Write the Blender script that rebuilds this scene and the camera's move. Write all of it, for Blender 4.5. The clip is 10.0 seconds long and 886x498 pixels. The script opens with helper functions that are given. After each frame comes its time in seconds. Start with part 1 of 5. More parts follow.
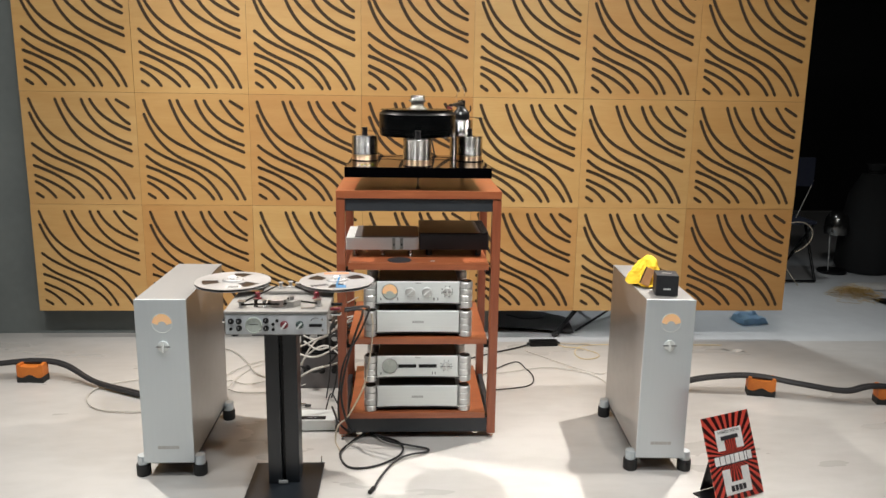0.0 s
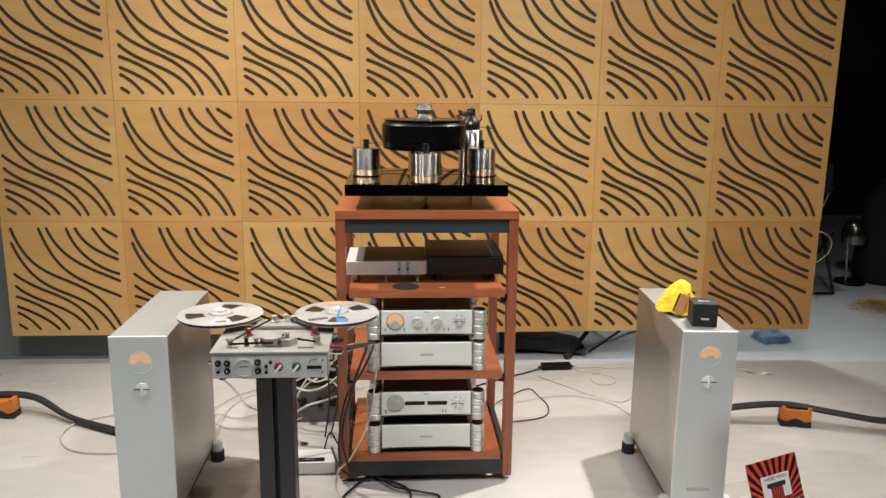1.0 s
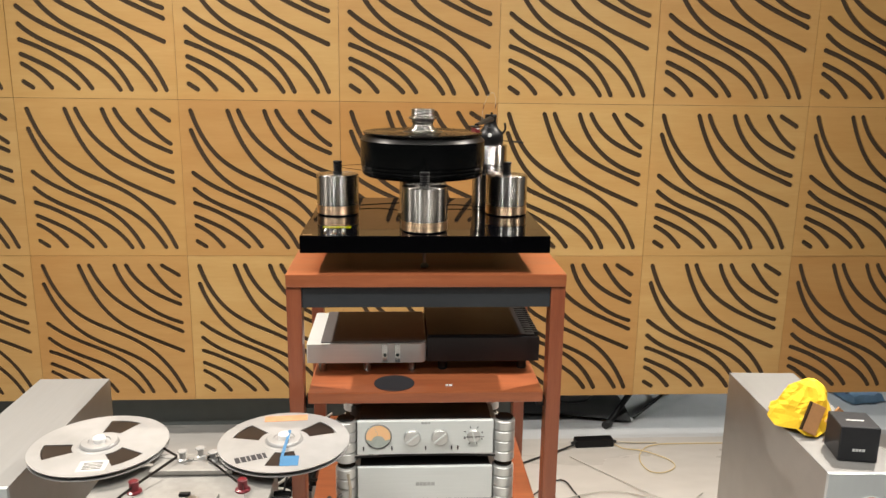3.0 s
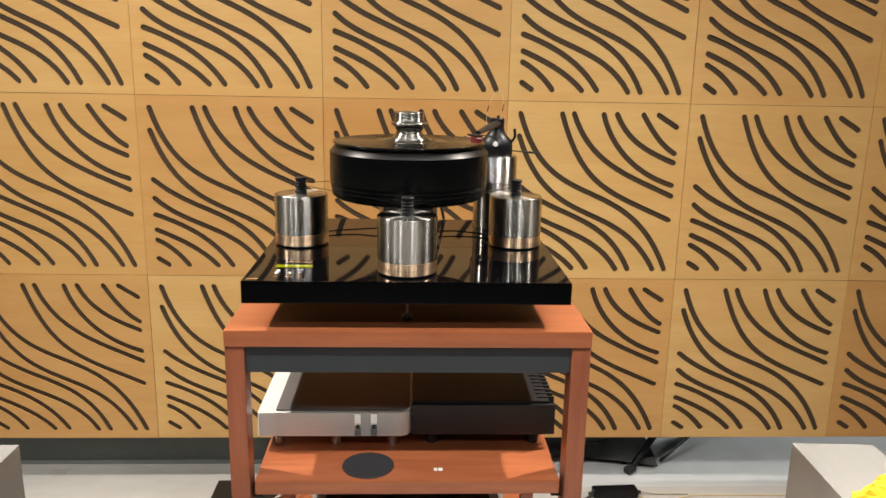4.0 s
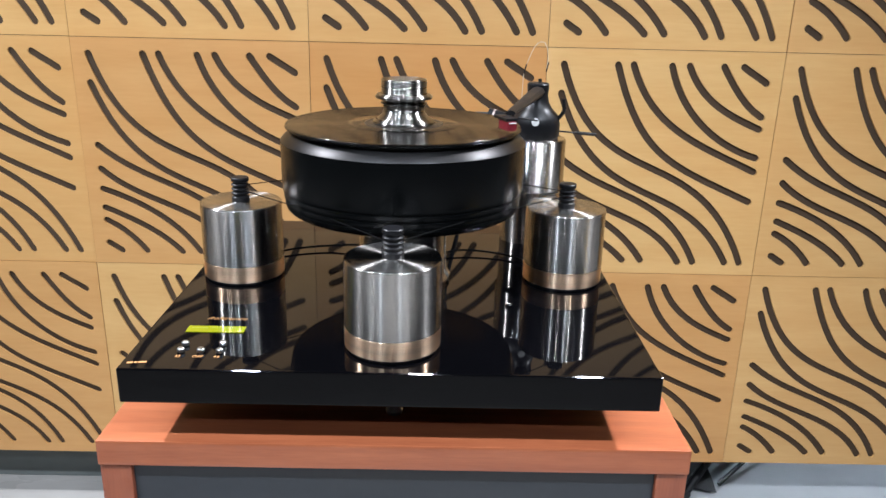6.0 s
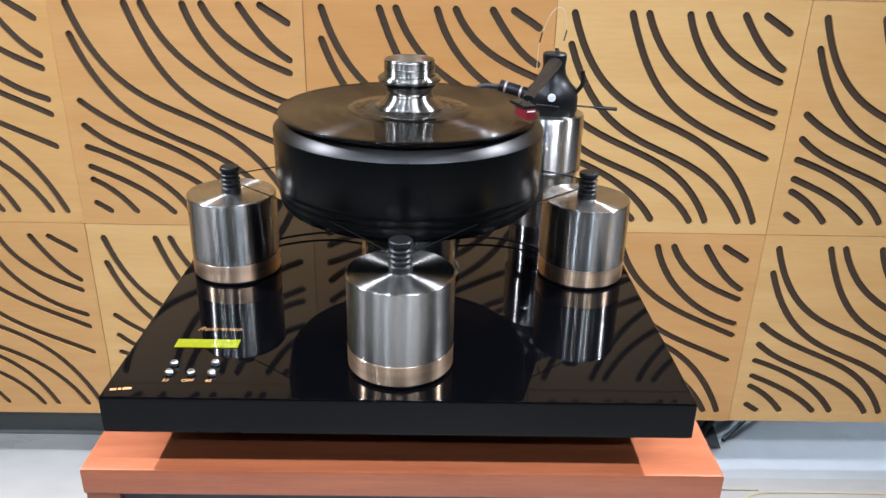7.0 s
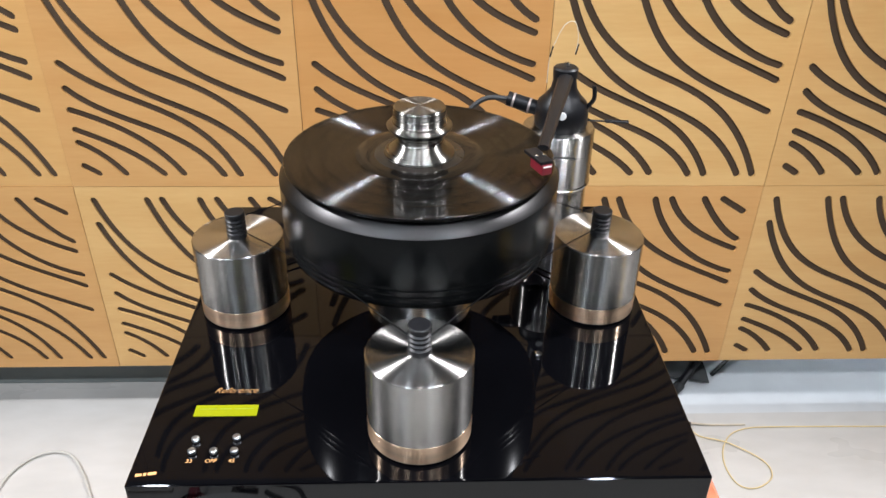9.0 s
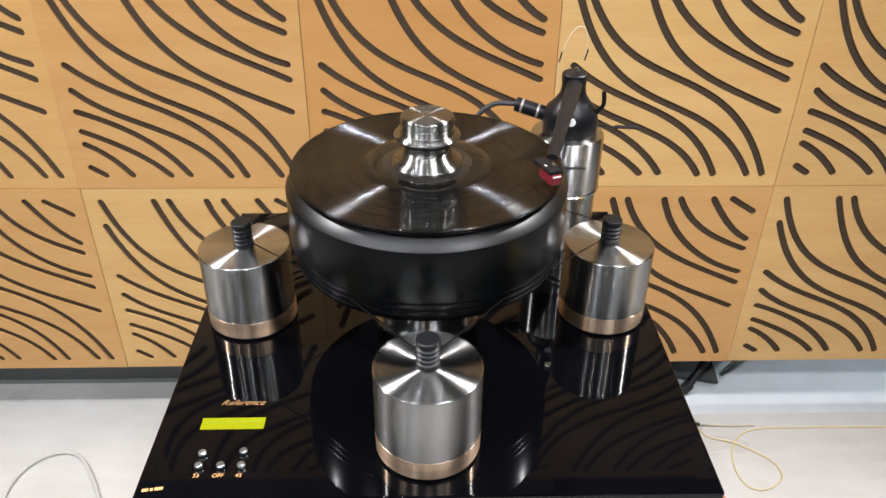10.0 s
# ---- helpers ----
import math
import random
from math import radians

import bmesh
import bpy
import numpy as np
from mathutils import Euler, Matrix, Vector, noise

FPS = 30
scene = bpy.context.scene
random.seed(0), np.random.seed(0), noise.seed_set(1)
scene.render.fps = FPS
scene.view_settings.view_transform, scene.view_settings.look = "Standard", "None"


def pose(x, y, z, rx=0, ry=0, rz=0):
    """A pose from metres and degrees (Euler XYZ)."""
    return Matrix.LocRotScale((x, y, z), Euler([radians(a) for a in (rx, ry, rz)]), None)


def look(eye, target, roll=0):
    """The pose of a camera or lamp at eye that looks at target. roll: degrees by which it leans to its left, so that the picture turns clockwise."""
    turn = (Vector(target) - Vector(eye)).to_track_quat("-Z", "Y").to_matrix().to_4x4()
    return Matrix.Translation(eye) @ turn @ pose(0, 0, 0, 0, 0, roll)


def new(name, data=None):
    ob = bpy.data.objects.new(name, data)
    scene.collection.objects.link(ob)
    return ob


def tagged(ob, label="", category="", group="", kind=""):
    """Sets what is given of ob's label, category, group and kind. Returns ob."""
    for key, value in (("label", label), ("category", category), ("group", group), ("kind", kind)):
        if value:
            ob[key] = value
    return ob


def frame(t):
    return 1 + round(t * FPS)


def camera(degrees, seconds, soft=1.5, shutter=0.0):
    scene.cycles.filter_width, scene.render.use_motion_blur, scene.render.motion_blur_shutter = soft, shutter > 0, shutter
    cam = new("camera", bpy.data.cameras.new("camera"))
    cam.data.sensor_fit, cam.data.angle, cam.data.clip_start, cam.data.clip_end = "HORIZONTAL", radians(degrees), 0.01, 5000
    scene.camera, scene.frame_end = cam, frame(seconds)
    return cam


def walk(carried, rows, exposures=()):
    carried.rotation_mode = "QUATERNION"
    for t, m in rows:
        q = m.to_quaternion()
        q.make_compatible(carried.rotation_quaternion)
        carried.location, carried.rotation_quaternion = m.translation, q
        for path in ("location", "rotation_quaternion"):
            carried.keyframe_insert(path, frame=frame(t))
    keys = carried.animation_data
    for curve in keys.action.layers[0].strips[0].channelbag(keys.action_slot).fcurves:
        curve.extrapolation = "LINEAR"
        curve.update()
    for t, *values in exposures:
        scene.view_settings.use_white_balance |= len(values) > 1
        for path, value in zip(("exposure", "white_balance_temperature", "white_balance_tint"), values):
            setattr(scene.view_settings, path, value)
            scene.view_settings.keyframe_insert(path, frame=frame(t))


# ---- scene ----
# The camera and its walk
cam = camera(59.3, 10.0, soft=1.5)
METRES, EYE, TILT, LEAN, TURN = 2.6, 1.42, 0.0, -0.57, -2.92
ROWS = [
    (0.0, 0.0, 0.0, 0.0, 0.06, -11.95, -0.28),
    (0.5, -0.0204, 0.0432, 0.0037, -0.29, -11.85, -0.14),
    (1.0, -0.0266, 0.1182, 0.0083, -0.63, -11.86, -0.07),
    (1.5, -0.0188, 0.2171, 0.0138, -0.86, -12.07, -0.05),
    (2.0, -0.0243, 0.3138, 0.0146, -0.97, -12.37, -0.12),
    (2.5, -0.0304, 0.3968, 0.0165, -0.74, -12.61, -0.13),
    (4.0, -0.0087, 0.6473, 0.0193, 0.7, -13.46, -0.5),
    (4.5, -0.0145, 0.7168, 0.022, 1.2, -14.21, -0.67),
    (5.0, -0.0057, 0.7807, 0.0213, 1.77, -15.18, -0.76),
    (6.5, -0.0057, 0.8812, 0.0279, 2.84, -20.66, -0.72),
    (7.0, -0.0128, 0.8988, 0.0422, 2.39, -23.54, -0.65),
    (7.5, -0.0178, 0.9099, 0.0605, 1.78, -26.46, -0.61),
    (8.0, -0.0236, 0.9214, 0.0746, 1.27, -29.06, -0.57),
    (8.5, -0.0261, 0.9321, 0.091, 1.0, -30.86, -0.48),
    (9.0, -0.0266, 0.9355, 0.1029, 0.99, -31.89, -0.34),
    (9.5, -0.0241, 0.9373, 0.1076, 1.13, -32.35, -0.19),
    (10.0, -0.0272, 0.942, 0.1068, 1.37, -32.3, 0.02),
]
walk(cam, [(t, pose(0, 0, EYE, TILT, LEAN, TURN) @ pose(METRES * x, METRES * y, METRES * z, 90 + pitch, roll, yaw)) for t, x, y, z, yaw, pitch, roll in ROWS],
     [(0.0, -0.06, 6560, 10), (2.5, -0.13, 6950, 10), (4.0, 0.05, 6950, 10), (5.0, 0.15, 6520, 10), (6.5, 0.32, 5470, 10), (8.0, 0.30, 5680, 10), (10.0, 0.30, 5980, 10)])

# World and lamps: a dark show room lit by unseen and added ceiling lamps
world = bpy.data.worlds.new("world")
scene.world = world
world.use_nodes = True
world.node_tree.nodes["Background"].inputs[0].default_value = (1.0, 0.96, 0.9, 1)
world.node_tree.nodes["Background"].inputs[1].default_value = 0.02


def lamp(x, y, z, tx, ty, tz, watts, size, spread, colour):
    d = bpy.data.lights.new("unseen_lamp", "AREA")
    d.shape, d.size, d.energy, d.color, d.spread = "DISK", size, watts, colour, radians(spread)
    new("unseen_lamp", d).matrix_world = look((x, y, z), (tx, ty, tz))


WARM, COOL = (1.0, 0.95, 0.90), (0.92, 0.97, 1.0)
# unseen key lamps, placed from the amplifiers' floor shadows
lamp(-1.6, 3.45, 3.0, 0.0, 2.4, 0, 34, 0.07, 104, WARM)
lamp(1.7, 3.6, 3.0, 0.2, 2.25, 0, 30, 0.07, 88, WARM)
# lamps added to brighten the wooden panels
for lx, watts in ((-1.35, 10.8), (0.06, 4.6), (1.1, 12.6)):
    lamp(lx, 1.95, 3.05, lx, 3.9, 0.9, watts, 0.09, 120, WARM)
# cool lamps added to light the front faces and the floor
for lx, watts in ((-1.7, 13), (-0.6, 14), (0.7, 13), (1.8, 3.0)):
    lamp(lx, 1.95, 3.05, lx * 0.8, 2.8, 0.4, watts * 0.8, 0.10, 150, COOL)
# two fill lamps added at the front to lift the shadows
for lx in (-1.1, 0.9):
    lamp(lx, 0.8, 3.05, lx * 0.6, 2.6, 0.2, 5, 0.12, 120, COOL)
# lamp added behind the screen to brighten the far floor
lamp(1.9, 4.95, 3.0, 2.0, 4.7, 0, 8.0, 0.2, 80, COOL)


# Materials
def material(name, colour, rough=0.5, metal=0.0, second=None, scale=8.0, stretch=(1, 1, 1), contrast=(0.35, 0.65),
             bump=0.0, bump_scale=120.0, rough_var=0.1, coat=0.0, aniso=0.0, spec=0.5, per_object=0.0):
    m = bpy.data.materials.new(name)
    m.use_nodes = True
    n, l = m.node_tree.nodes, m.node_tree.links
    b = n["Principled BSDF"]
    b.inputs["Roughness"].default_value, b.inputs["Metallic"].default_value = rough, metal
    b.inputs["Coat Weight"].default_value, b.inputs["Coat Roughness"].default_value = coat, 0.06
    b.inputs["Specular IOR Level"].default_value = spec
    tc, mp = n.new("ShaderNodeTexCoord"), n.new("ShaderNodeMapping")
    l.new(tc.outputs["Object"], mp.inputs["Vector"])
    mp.inputs["Scale"].default_value = stretch
    big, fine = n.new("ShaderNodeTexNoise"), n.new("ShaderNodeTexNoise")
    info = n.new("ShaderNodeObjectInfo")
    for t, s in ((big, scale), (fine, scale * 7)):
        t.noise_dimensions = "4D"
        t.inputs["Scale"].default_value, t.inputs["Detail"].default_value = s, 4
        l.new(mp.outputs["Vector"], t.inputs["Vector"])
    if per_object:
        sc = n.new("ShaderNodeMath")
        sc.operation = "MULTIPLY"
        sc.inputs[1].default_value = 40
        l.new(info.outputs["Random"], sc.inputs[0])
        l.new(sc.outputs[0], big.inputs["W"])
        l.new(sc.outputs[0], fine.inputs["W"])
    blend = n.new("ShaderNodeMix")
    blend.inputs["Factor"].default_value = 0.35
    l.new(big.outputs["Fac"], blend.inputs["A"])
    l.new(fine.outputs["Fac"], blend.inputs["B"])
    ramp = n.new("ShaderNodeValToRGB")
    ramp.color_ramp.elements[0].position, ramp.color_ramp.elements[1].position = contrast
    ramp.color_ramp.elements[0].color = (*(second or [c * 0.82 for c in colour]), 1)
    ramp.color_ramp.elements[1].color = (*colour, 1)
    l.new(blend.outputs["Result"], ramp.inputs["Fac"])
    out = ramp.outputs["Color"]
    if per_object:
        hsv, span = n.new("ShaderNodeHueSaturation"), n.new("ShaderNodeMapRange")
        span.inputs["To Min"].default_value, span.inputs["To Max"].default_value = 1 - per_object, 1 + per_object * 0.5
        l.new(info.outputs["Random"], span.inputs["Value"])
        l.new(span.outputs["Result"], hsv.inputs["Value"])
        turn = n.new("ShaderNodeMapRange")
        turn.inputs["To Min"].default_value, turn.inputs["To Max"].default_value = 0.5 - per_object * 0.05, 0.5 + per_object * 0.03
        l.new(info.outputs["Random"], turn.inputs["Value"])
        l.new(turn.outputs["Result"], hsv.inputs["Hue"])
        l.new(out, hsv.inputs["Color"])
        out = hsv.outputs["Color"]
    l.new(out, b.inputs["Base Color"])
    if rough_var:
        rr = n.new("ShaderNodeMapRange")
        rr.inputs["To Min"].default_value, rr.inputs["To Max"].default_value = max(0.02, rough - rough_var), rough + rough_var
        l.new(big.outputs["Fac"], rr.inputs["Value"])
        l.new(rr.outputs["Result"], b.inputs["Roughness"])
    if bump:
        bt, bn = n.new("ShaderNodeTexNoise"), n.new("ShaderNodeBump")
        bt.inputs["Scale"].default_value = bump_scale
        l.new(mp.outputs["Vector"], bt.inputs["Vector"])
        bn.inputs["Strength"].default_value, bn.inputs["Distance"].default_value = bump, 0.002
        l.new(bt.outputs["Fac"], bn.inputs["Height"])
        l.new(bn.outputs["Normal"], b.inputs["Normal"])
    if aniso:
        b.inputs["Anisotropic Rotation"].default_value = 0.25
        tg = n.new("ShaderNodeTangent")
        tg.direction_type, tg.axis = "RADIAL", "Z"
        b.inputs["Anisotropic"].default_value = aniso
        l.new(tg.outputs["Tangent"], b.inputs["Tangent"])
    return m


def glow(name, colour, strength):
    m = bpy.data.materials.new(name)
    m.use_nodes = True
    b = m.node_tree.nodes["Principled BSDF"]
    b.inputs["Base Color"].default_value = (*colour, 1)
    b.inputs["Emission Color"].default_value = (*colour, 1)
    b.inputs["Emission Strength"].default_value = strength
    b.inputs["Roughness"].default_value = 0.2
    return m


M_PANEL = material("panel_wood", (0.61, 0.395, 0.155), 0.48, second=(0.53, 0.315, 0.108), scale=2.2, stretch=(1, 1, 9), contrast=(0.3, 0.7), bump=0.08, bump_scale=60, per_object=0.04)
def stain(mat, tint, size, amount):
    """Lay wide uneven patches of a second tone over a material, at the place's own size."""
    n, l = mat.node_tree.nodes, mat.node_tree.links
    b = n["Principled BSDF"]
    source = b.inputs["Base Color"].links[0].from_socket
    geo, tex, span, mix = n.new("ShaderNodeNewGeometry"), n.new("ShaderNodeTexNoise"), n.new("ShaderNodeMapRange"), n.new("ShaderNodeMix")
    tex.inputs["Scale"].default_value, tex.inputs["Detail"].default_value = size, 4
    l.new(geo.outputs["Position"], tex.inputs["Vector"])
    span.inputs["From Min"].default_value, span.inputs["From Max"].default_value, span.inputs["To Max"].default_value = 0.46, 0.66, amount
    l.new(tex.outputs["Fac"], span.inputs["Value"])
    mix.data_type, mix.blend_type = "RGBA", "MULTIPLY"
    l.new(span.outputs["Result"], mix.inputs[0])
    l.new(source, mix.inputs[6])
    mix.inputs[7].default_value = (*tint, 1)
    l.new(mix.outputs[2], b.inputs["Base Color"])


stain(M_PANEL, (0.98, 0.86, 0.75), 2.3, 0.45)


def own_tone(mat):
    """Multiplies a material by each object's own colour, as boards from different logs differ."""
    n, l = mat.node_tree.nodes, mat.node_tree.links
    b = n["Principled BSDF"]
    source = b.inputs["Base Color"].links[0].from_socket
    info, mix = n.new("ShaderNodeObjectInfo"), n.new("ShaderNodeMix")
    mix.data_type, mix.blend_type = "RGBA", "MULTIPLY"
    mix.inputs[0].default_value = 1.0
    l.new(source, mix.inputs[6])
    l.new(info.outputs["Color"], mix.inputs[7])
    l.new(mix.outputs[2], b.inputs["Base Color"])


own_tone(M_PANEL)
M_SLOT = material("panel_felt", (0.074, 0.052, 0.035), 0.95, scale=30, spec=0.1)
M_DARKWALL = material("dark_grey_wall", (0.165, 0.183, 0.175), 0.8, scale=3, bump=0.1)
# near-black that puts the darkness of the unlit corner into the colour
M_VOIDBLACK = material("unlit_void_black", (0.014, 0.015, 0.016), 0.9, scale=3, bump=0.1)
M_CEIL = material("black_ceiling", (0.02, 0.02, 0.02), 0.9, scale=3)
M_FLOOR = material("pale_marble_floor", (0.56, 0.54, 0.51), 0.3, second=(0.42, 0.40, 0.37), scale=1.1, stretch=(1, 2.6, 1), contrast=(0.25, 0.6), bump=0.03, bump_scale=14, rough_var=0.12)
M_FLOOR_B = material("white_floor", (0.63, 0.645, 0.65), 0.35, second=(0.53, 0.54, 0.545), scale=1.5, bump=0.03, bump_scale=12)
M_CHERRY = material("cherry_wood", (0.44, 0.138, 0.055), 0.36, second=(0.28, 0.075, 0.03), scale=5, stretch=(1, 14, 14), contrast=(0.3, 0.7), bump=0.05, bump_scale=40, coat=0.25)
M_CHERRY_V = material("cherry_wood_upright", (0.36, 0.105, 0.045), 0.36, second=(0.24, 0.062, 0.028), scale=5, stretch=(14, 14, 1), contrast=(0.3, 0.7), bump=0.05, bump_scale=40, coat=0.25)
M_GREYBAR = material("charcoal_paint", (0.032, 0.037, 0.043), 0.42, scale=12, bump=0.08, bump_scale=400)
M_PIANO = material("black_lacquer", (0.0015, 0.0015, 0.002), 0.03, scale=6, rough_var=0.012, spec=0.2)
M_STEEL = material("turned_steel", (0.54, 0.52, 0.49), 0.23, 1.0, second=(0.50, 0.48, 0.45), scale=3, stretch=(1, 1, 6), aniso=0.97, rough_var=0.015)
M_CLAMP = material("clamp_steel", (0.30, 0.285, 0.265), 0.28, 1.0, second=(0.24, 0.23, 0.21), scale=3, stretch=(1, 1, 90), aniso=0.97, rough_var=0.04)
M_COPPER = material("copper_band", (0.95, 0.68, 0.46), 0.30, 1.0, scale=3, stretch=(1, 1, 40), aniso=0.9, rough_var=0.04)
M_PLATTER = material("black_anodised", (0.0022, 0.0026, 0.0028), 0.25, 0.0, scale=5, stretch=(1, 1, 3), aniso=0.3, rough_var=0.02, spec=0.14)
M_BEVEL = material("satin_bevel", (0.031, 0.030, 0.030), 0.38, 1.0, spec=0.5, scale=5, stretch=(1, 1, 30), aniso=0.3, rough_var=0.03)
M_VINYL = material("record_vinyl", (0.0025, 0.0022, 0.002), 0.15, 0.0, scale=10, rough_var=0.0, spec=0.18, coat=0.18)


def grooved(mat, pitch, slope):
    """Tilts the surface in fine rings round the z axis, like the cut grooves of a record."""
    n, l = mat.node_tree.nodes, mat.node_tree.links
    tc, flat, way, size = n.new("ShaderNodeTexCoord"), n.new("ShaderNodeVectorMath"), n.new("ShaderNodeVectorMath"), n.new("ShaderNodeVectorMath")
    flat.operation, way.operation, size.operation = "MULTIPLY", "NORMALIZE", "LENGTH"
    flat.inputs[1].default_value = (1, 1, 0)
    l.new(tc.outputs["Object"], flat.inputs[0])
    l.new(flat.outputs["Vector"], way.inputs[0])
    l.new(flat.outputs["Vector"], size.inputs[0])
    phase, wave, lean = n.new("ShaderNodeMath"), n.new("ShaderNodeMath"), n.new("ShaderNodeMath")
    phase.operation, wave.operation, lean.operation = "MULTIPLY", "SINE", "MULTIPLY"
    phase.inputs[1].default_value, lean.inputs[1].default_value = 2 * math.pi / pitch, slope
    l.new(size.outputs["Value"], phase.inputs[0])
    l.new(phase.outputs[0], wave.inputs[0])
    l.new(wave.outputs[0], lean.inputs[0])
    tilt, total, unit, geo = n.new("ShaderNodeVectorMath"), n.new("ShaderNodeVectorMath"), n.new("ShaderNodeVectorMath"), n.new("ShaderNodeNewGeometry")
    tilt.operation, total.operation, unit.operation = "SCALE", "ADD", "NORMALIZE"
    l.new(way.outputs["Vector"], tilt.inputs[0])
    l.new(lean.outputs[0], tilt.inputs["Scale"])
    l.new(geo.outputs["Normal"], total.inputs[0])
    l.new(tilt.outputs["Vector"], total.inputs[1])
    l.new(total.outputs["Vector"], unit.inputs[0])
    l.new(unit.outputs["Vector"], n["Principled BSDF"].inputs["Normal"])


grooved(M_VINYL, 0.000097, 1.0)


def turned(mat, pitch, slope):
    """Tilts the surface in fine lathe lines that run round the thing's own axis."""
    n, l = mat.node_tree.nodes, mat.node_tree.links
    tc, tan, geo = n.new("ShaderNodeTexCoord"), n.new("ShaderNodeTangent"), n.new("ShaderNodeNewGeometry")
    tan.direction_type, tan.axis = "RADIAL", "Z"
    off, size, apart = n.new("ShaderNodeVectorMath"), n.new("ShaderNodeVectorMath"), n.new("ShaderNodeSeparateXYZ")
    off.operation, size.operation = "MULTIPLY_ADD", "LENGTH"
    off.inputs[1].default_value, off.inputs[2].default_value = (0.1, 0.1, 0), (-0.05, -0.05, 0)
    l.new(tc.outputs["Generated"], off.inputs[0])
    l.new(off.outputs["Vector"], size.inputs[0])
    l.new(tc.outputs["Object"], apart.inputs[0])
    both, phase, wave, lean = n.new("ShaderNodeMath"), n.new("ShaderNodeMath"), n.new("ShaderNodeMath"), n.new("ShaderNodeMath")
    both.operation, phase.operation, wave.operation, lean.operation = "ADD", "MULTIPLY", "SINE", "MULTIPLY"
    phase.inputs[1].default_value, lean.inputs[1].default_value = 2 * math.pi / pitch, slope
    l.new(apart.outputs["Z"], both.inputs[0])
    l.new(size.outputs["Value"], both.inputs[1])
    l.new(both.outputs[0], phase.inputs[0])
    l.new(phase.outputs[0], wave.inputs[0])
    l.new(wave.outputs[0], lean.inputs[0])
    side, tilt, total, unit = (n.new("ShaderNodeVectorMath") for k in range(4))
    side.operation, tilt.operation, total.operation, unit.operation = "CROSS_PRODUCT", "SCALE", "ADD", "NORMALIZE"
    l.new(geo.outputs["Normal"], side.inputs[0])
    l.new(tan.outputs["Tangent"], side.inputs[1])
    l.new(side.outputs["Vector"], tilt.inputs[0])
    l.new(lean.outputs[0], tilt.inputs["Scale"])
    l.new(geo.outputs["Normal"], total.inputs[0])
    l.new(tilt.outputs["Vector"], total.inputs[1])
    l.new(total.outputs["Vector"], unit.inputs[0])
    l.new(unit.outputs["Vector"], n["Principled BSDF"].inputs["Normal"])


turned(M_STEEL, 0.000041, 0.38)
turned(M_CLAMP, 0.000041, 0.35)
turned(M_COPPER, 0.000041, 0.38)
M_RUNOUT = material("record_run_out", (0.004, 0.0035, 0.003), 0.10, 0.0, scale=10, rough_var=0.02, spec=0.4)
M_LABEL = material("record_label", (0.012, 0.010, 0.008), 0.3, scale=40)
M_BELT = material("belt_rubber", (0.004, 0.004, 0.004), 0.9, spec=0.05, scale=30)
M_BLACK = material("black_plastic", (0.006, 0.006, 0.007), 0.40, spec=0.25, scale=20, bump=0.05, bump_scale=500)
M_RUBBER = material("black_rubber", (0.018, 0.018, 0.018), 0.65, scale=20, bump=0.1, bump_scale=300)
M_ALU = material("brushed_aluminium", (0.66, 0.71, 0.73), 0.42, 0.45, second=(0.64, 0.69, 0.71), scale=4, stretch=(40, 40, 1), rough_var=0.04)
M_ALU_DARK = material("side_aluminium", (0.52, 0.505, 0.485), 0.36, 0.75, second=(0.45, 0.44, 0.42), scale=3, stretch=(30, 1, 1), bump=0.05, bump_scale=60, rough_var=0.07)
M_FACE = material("silver_faceplate", (0.80, 0.83, 0.81), 0.45, 0.15, second=(0.76, 0.79, 0.77), scale=4, stretch=(2, 2, 50), rough_var=0.05)
M_DISC = material("silver_ring", (0.5, 0.5, 0.5), 0.3, 1.0, scale=4, aniso=0.4)
M_COLUMN = material("brushed_column", (0.72, 0.72, 0.70), 0.34, 0.6, scale=4, aniso=0.4)
M_CHROME = material("chrome", (0.75, 0.75, 0.74), 0.12, 1.0, scale=10, rough_var=0.05)
M_GREYTOP = material("grey_lid", (0.16, 0.15, 0.15), 0.5, 0.2, scale=8, bump=0.05)
M_BLACKBOX = material("black_case", (0.026, 0.027, 0.031), 0.45, 0.2, scale=8, bump=0.08, bump_scale=300)
M_GOLD = material("gold_print", (0.62, 0.32, 0.12), 0.4, 0.3, scale=20)
M_WHITEPRINT = material("white_print", (0.85, 0.85, 0.83), 0.5, scale=20)
M_GREYPRINT = material("grey_print", (0.5, 0.51, 0.5), 0.5, scale=20)
M_DARKPRINT = material("dark_print", (0.03, 0.03, 0.035), 0.5, scale=20)
M_LCD = glow("lime_display", (0.52, 0.45, 0.0), 0.27)
M_LCD.node_tree.nodes["Principled BSDF"].inputs["Base Color"].default_value = (0.16, 0.18, 0.0, 1)
M_LCD.node_tree.nodes["Principled BSDF"].inputs["Coat Weight"].default_value = 0.3
M_AMBER = glow("amber_dial", (0.82, 0.50, 0.26), 0.22)
M_PALEDIAL = material("pale_dial", (0.50, 0.55, 0.50), 0.25, scale=20, coat=0.6)
M_REEL = material("white_reel_metal", (0.43, 0.42, 0.41), 0.38, 0.3, second=(0.34, 0.335, 0.325), scale=5, rough_var=0.08)
M_TAPE = material("dark_tape", (0.02, 0.013, 0.01), 0.35, scale=10)
M_DECK = material("grey_deck_metal", (0.36, 0.345, 0.32), 0.42, 0.3, second=(0.24, 0.23, 0.215), scale=9, bump=0.06, bump_scale=200)
M_DECKFACE = material("pale_deck_face", (0.60, 0.63, 0.65), 0.4, 0.15, second=(0.52, 0.55, 0.57), scale=9)
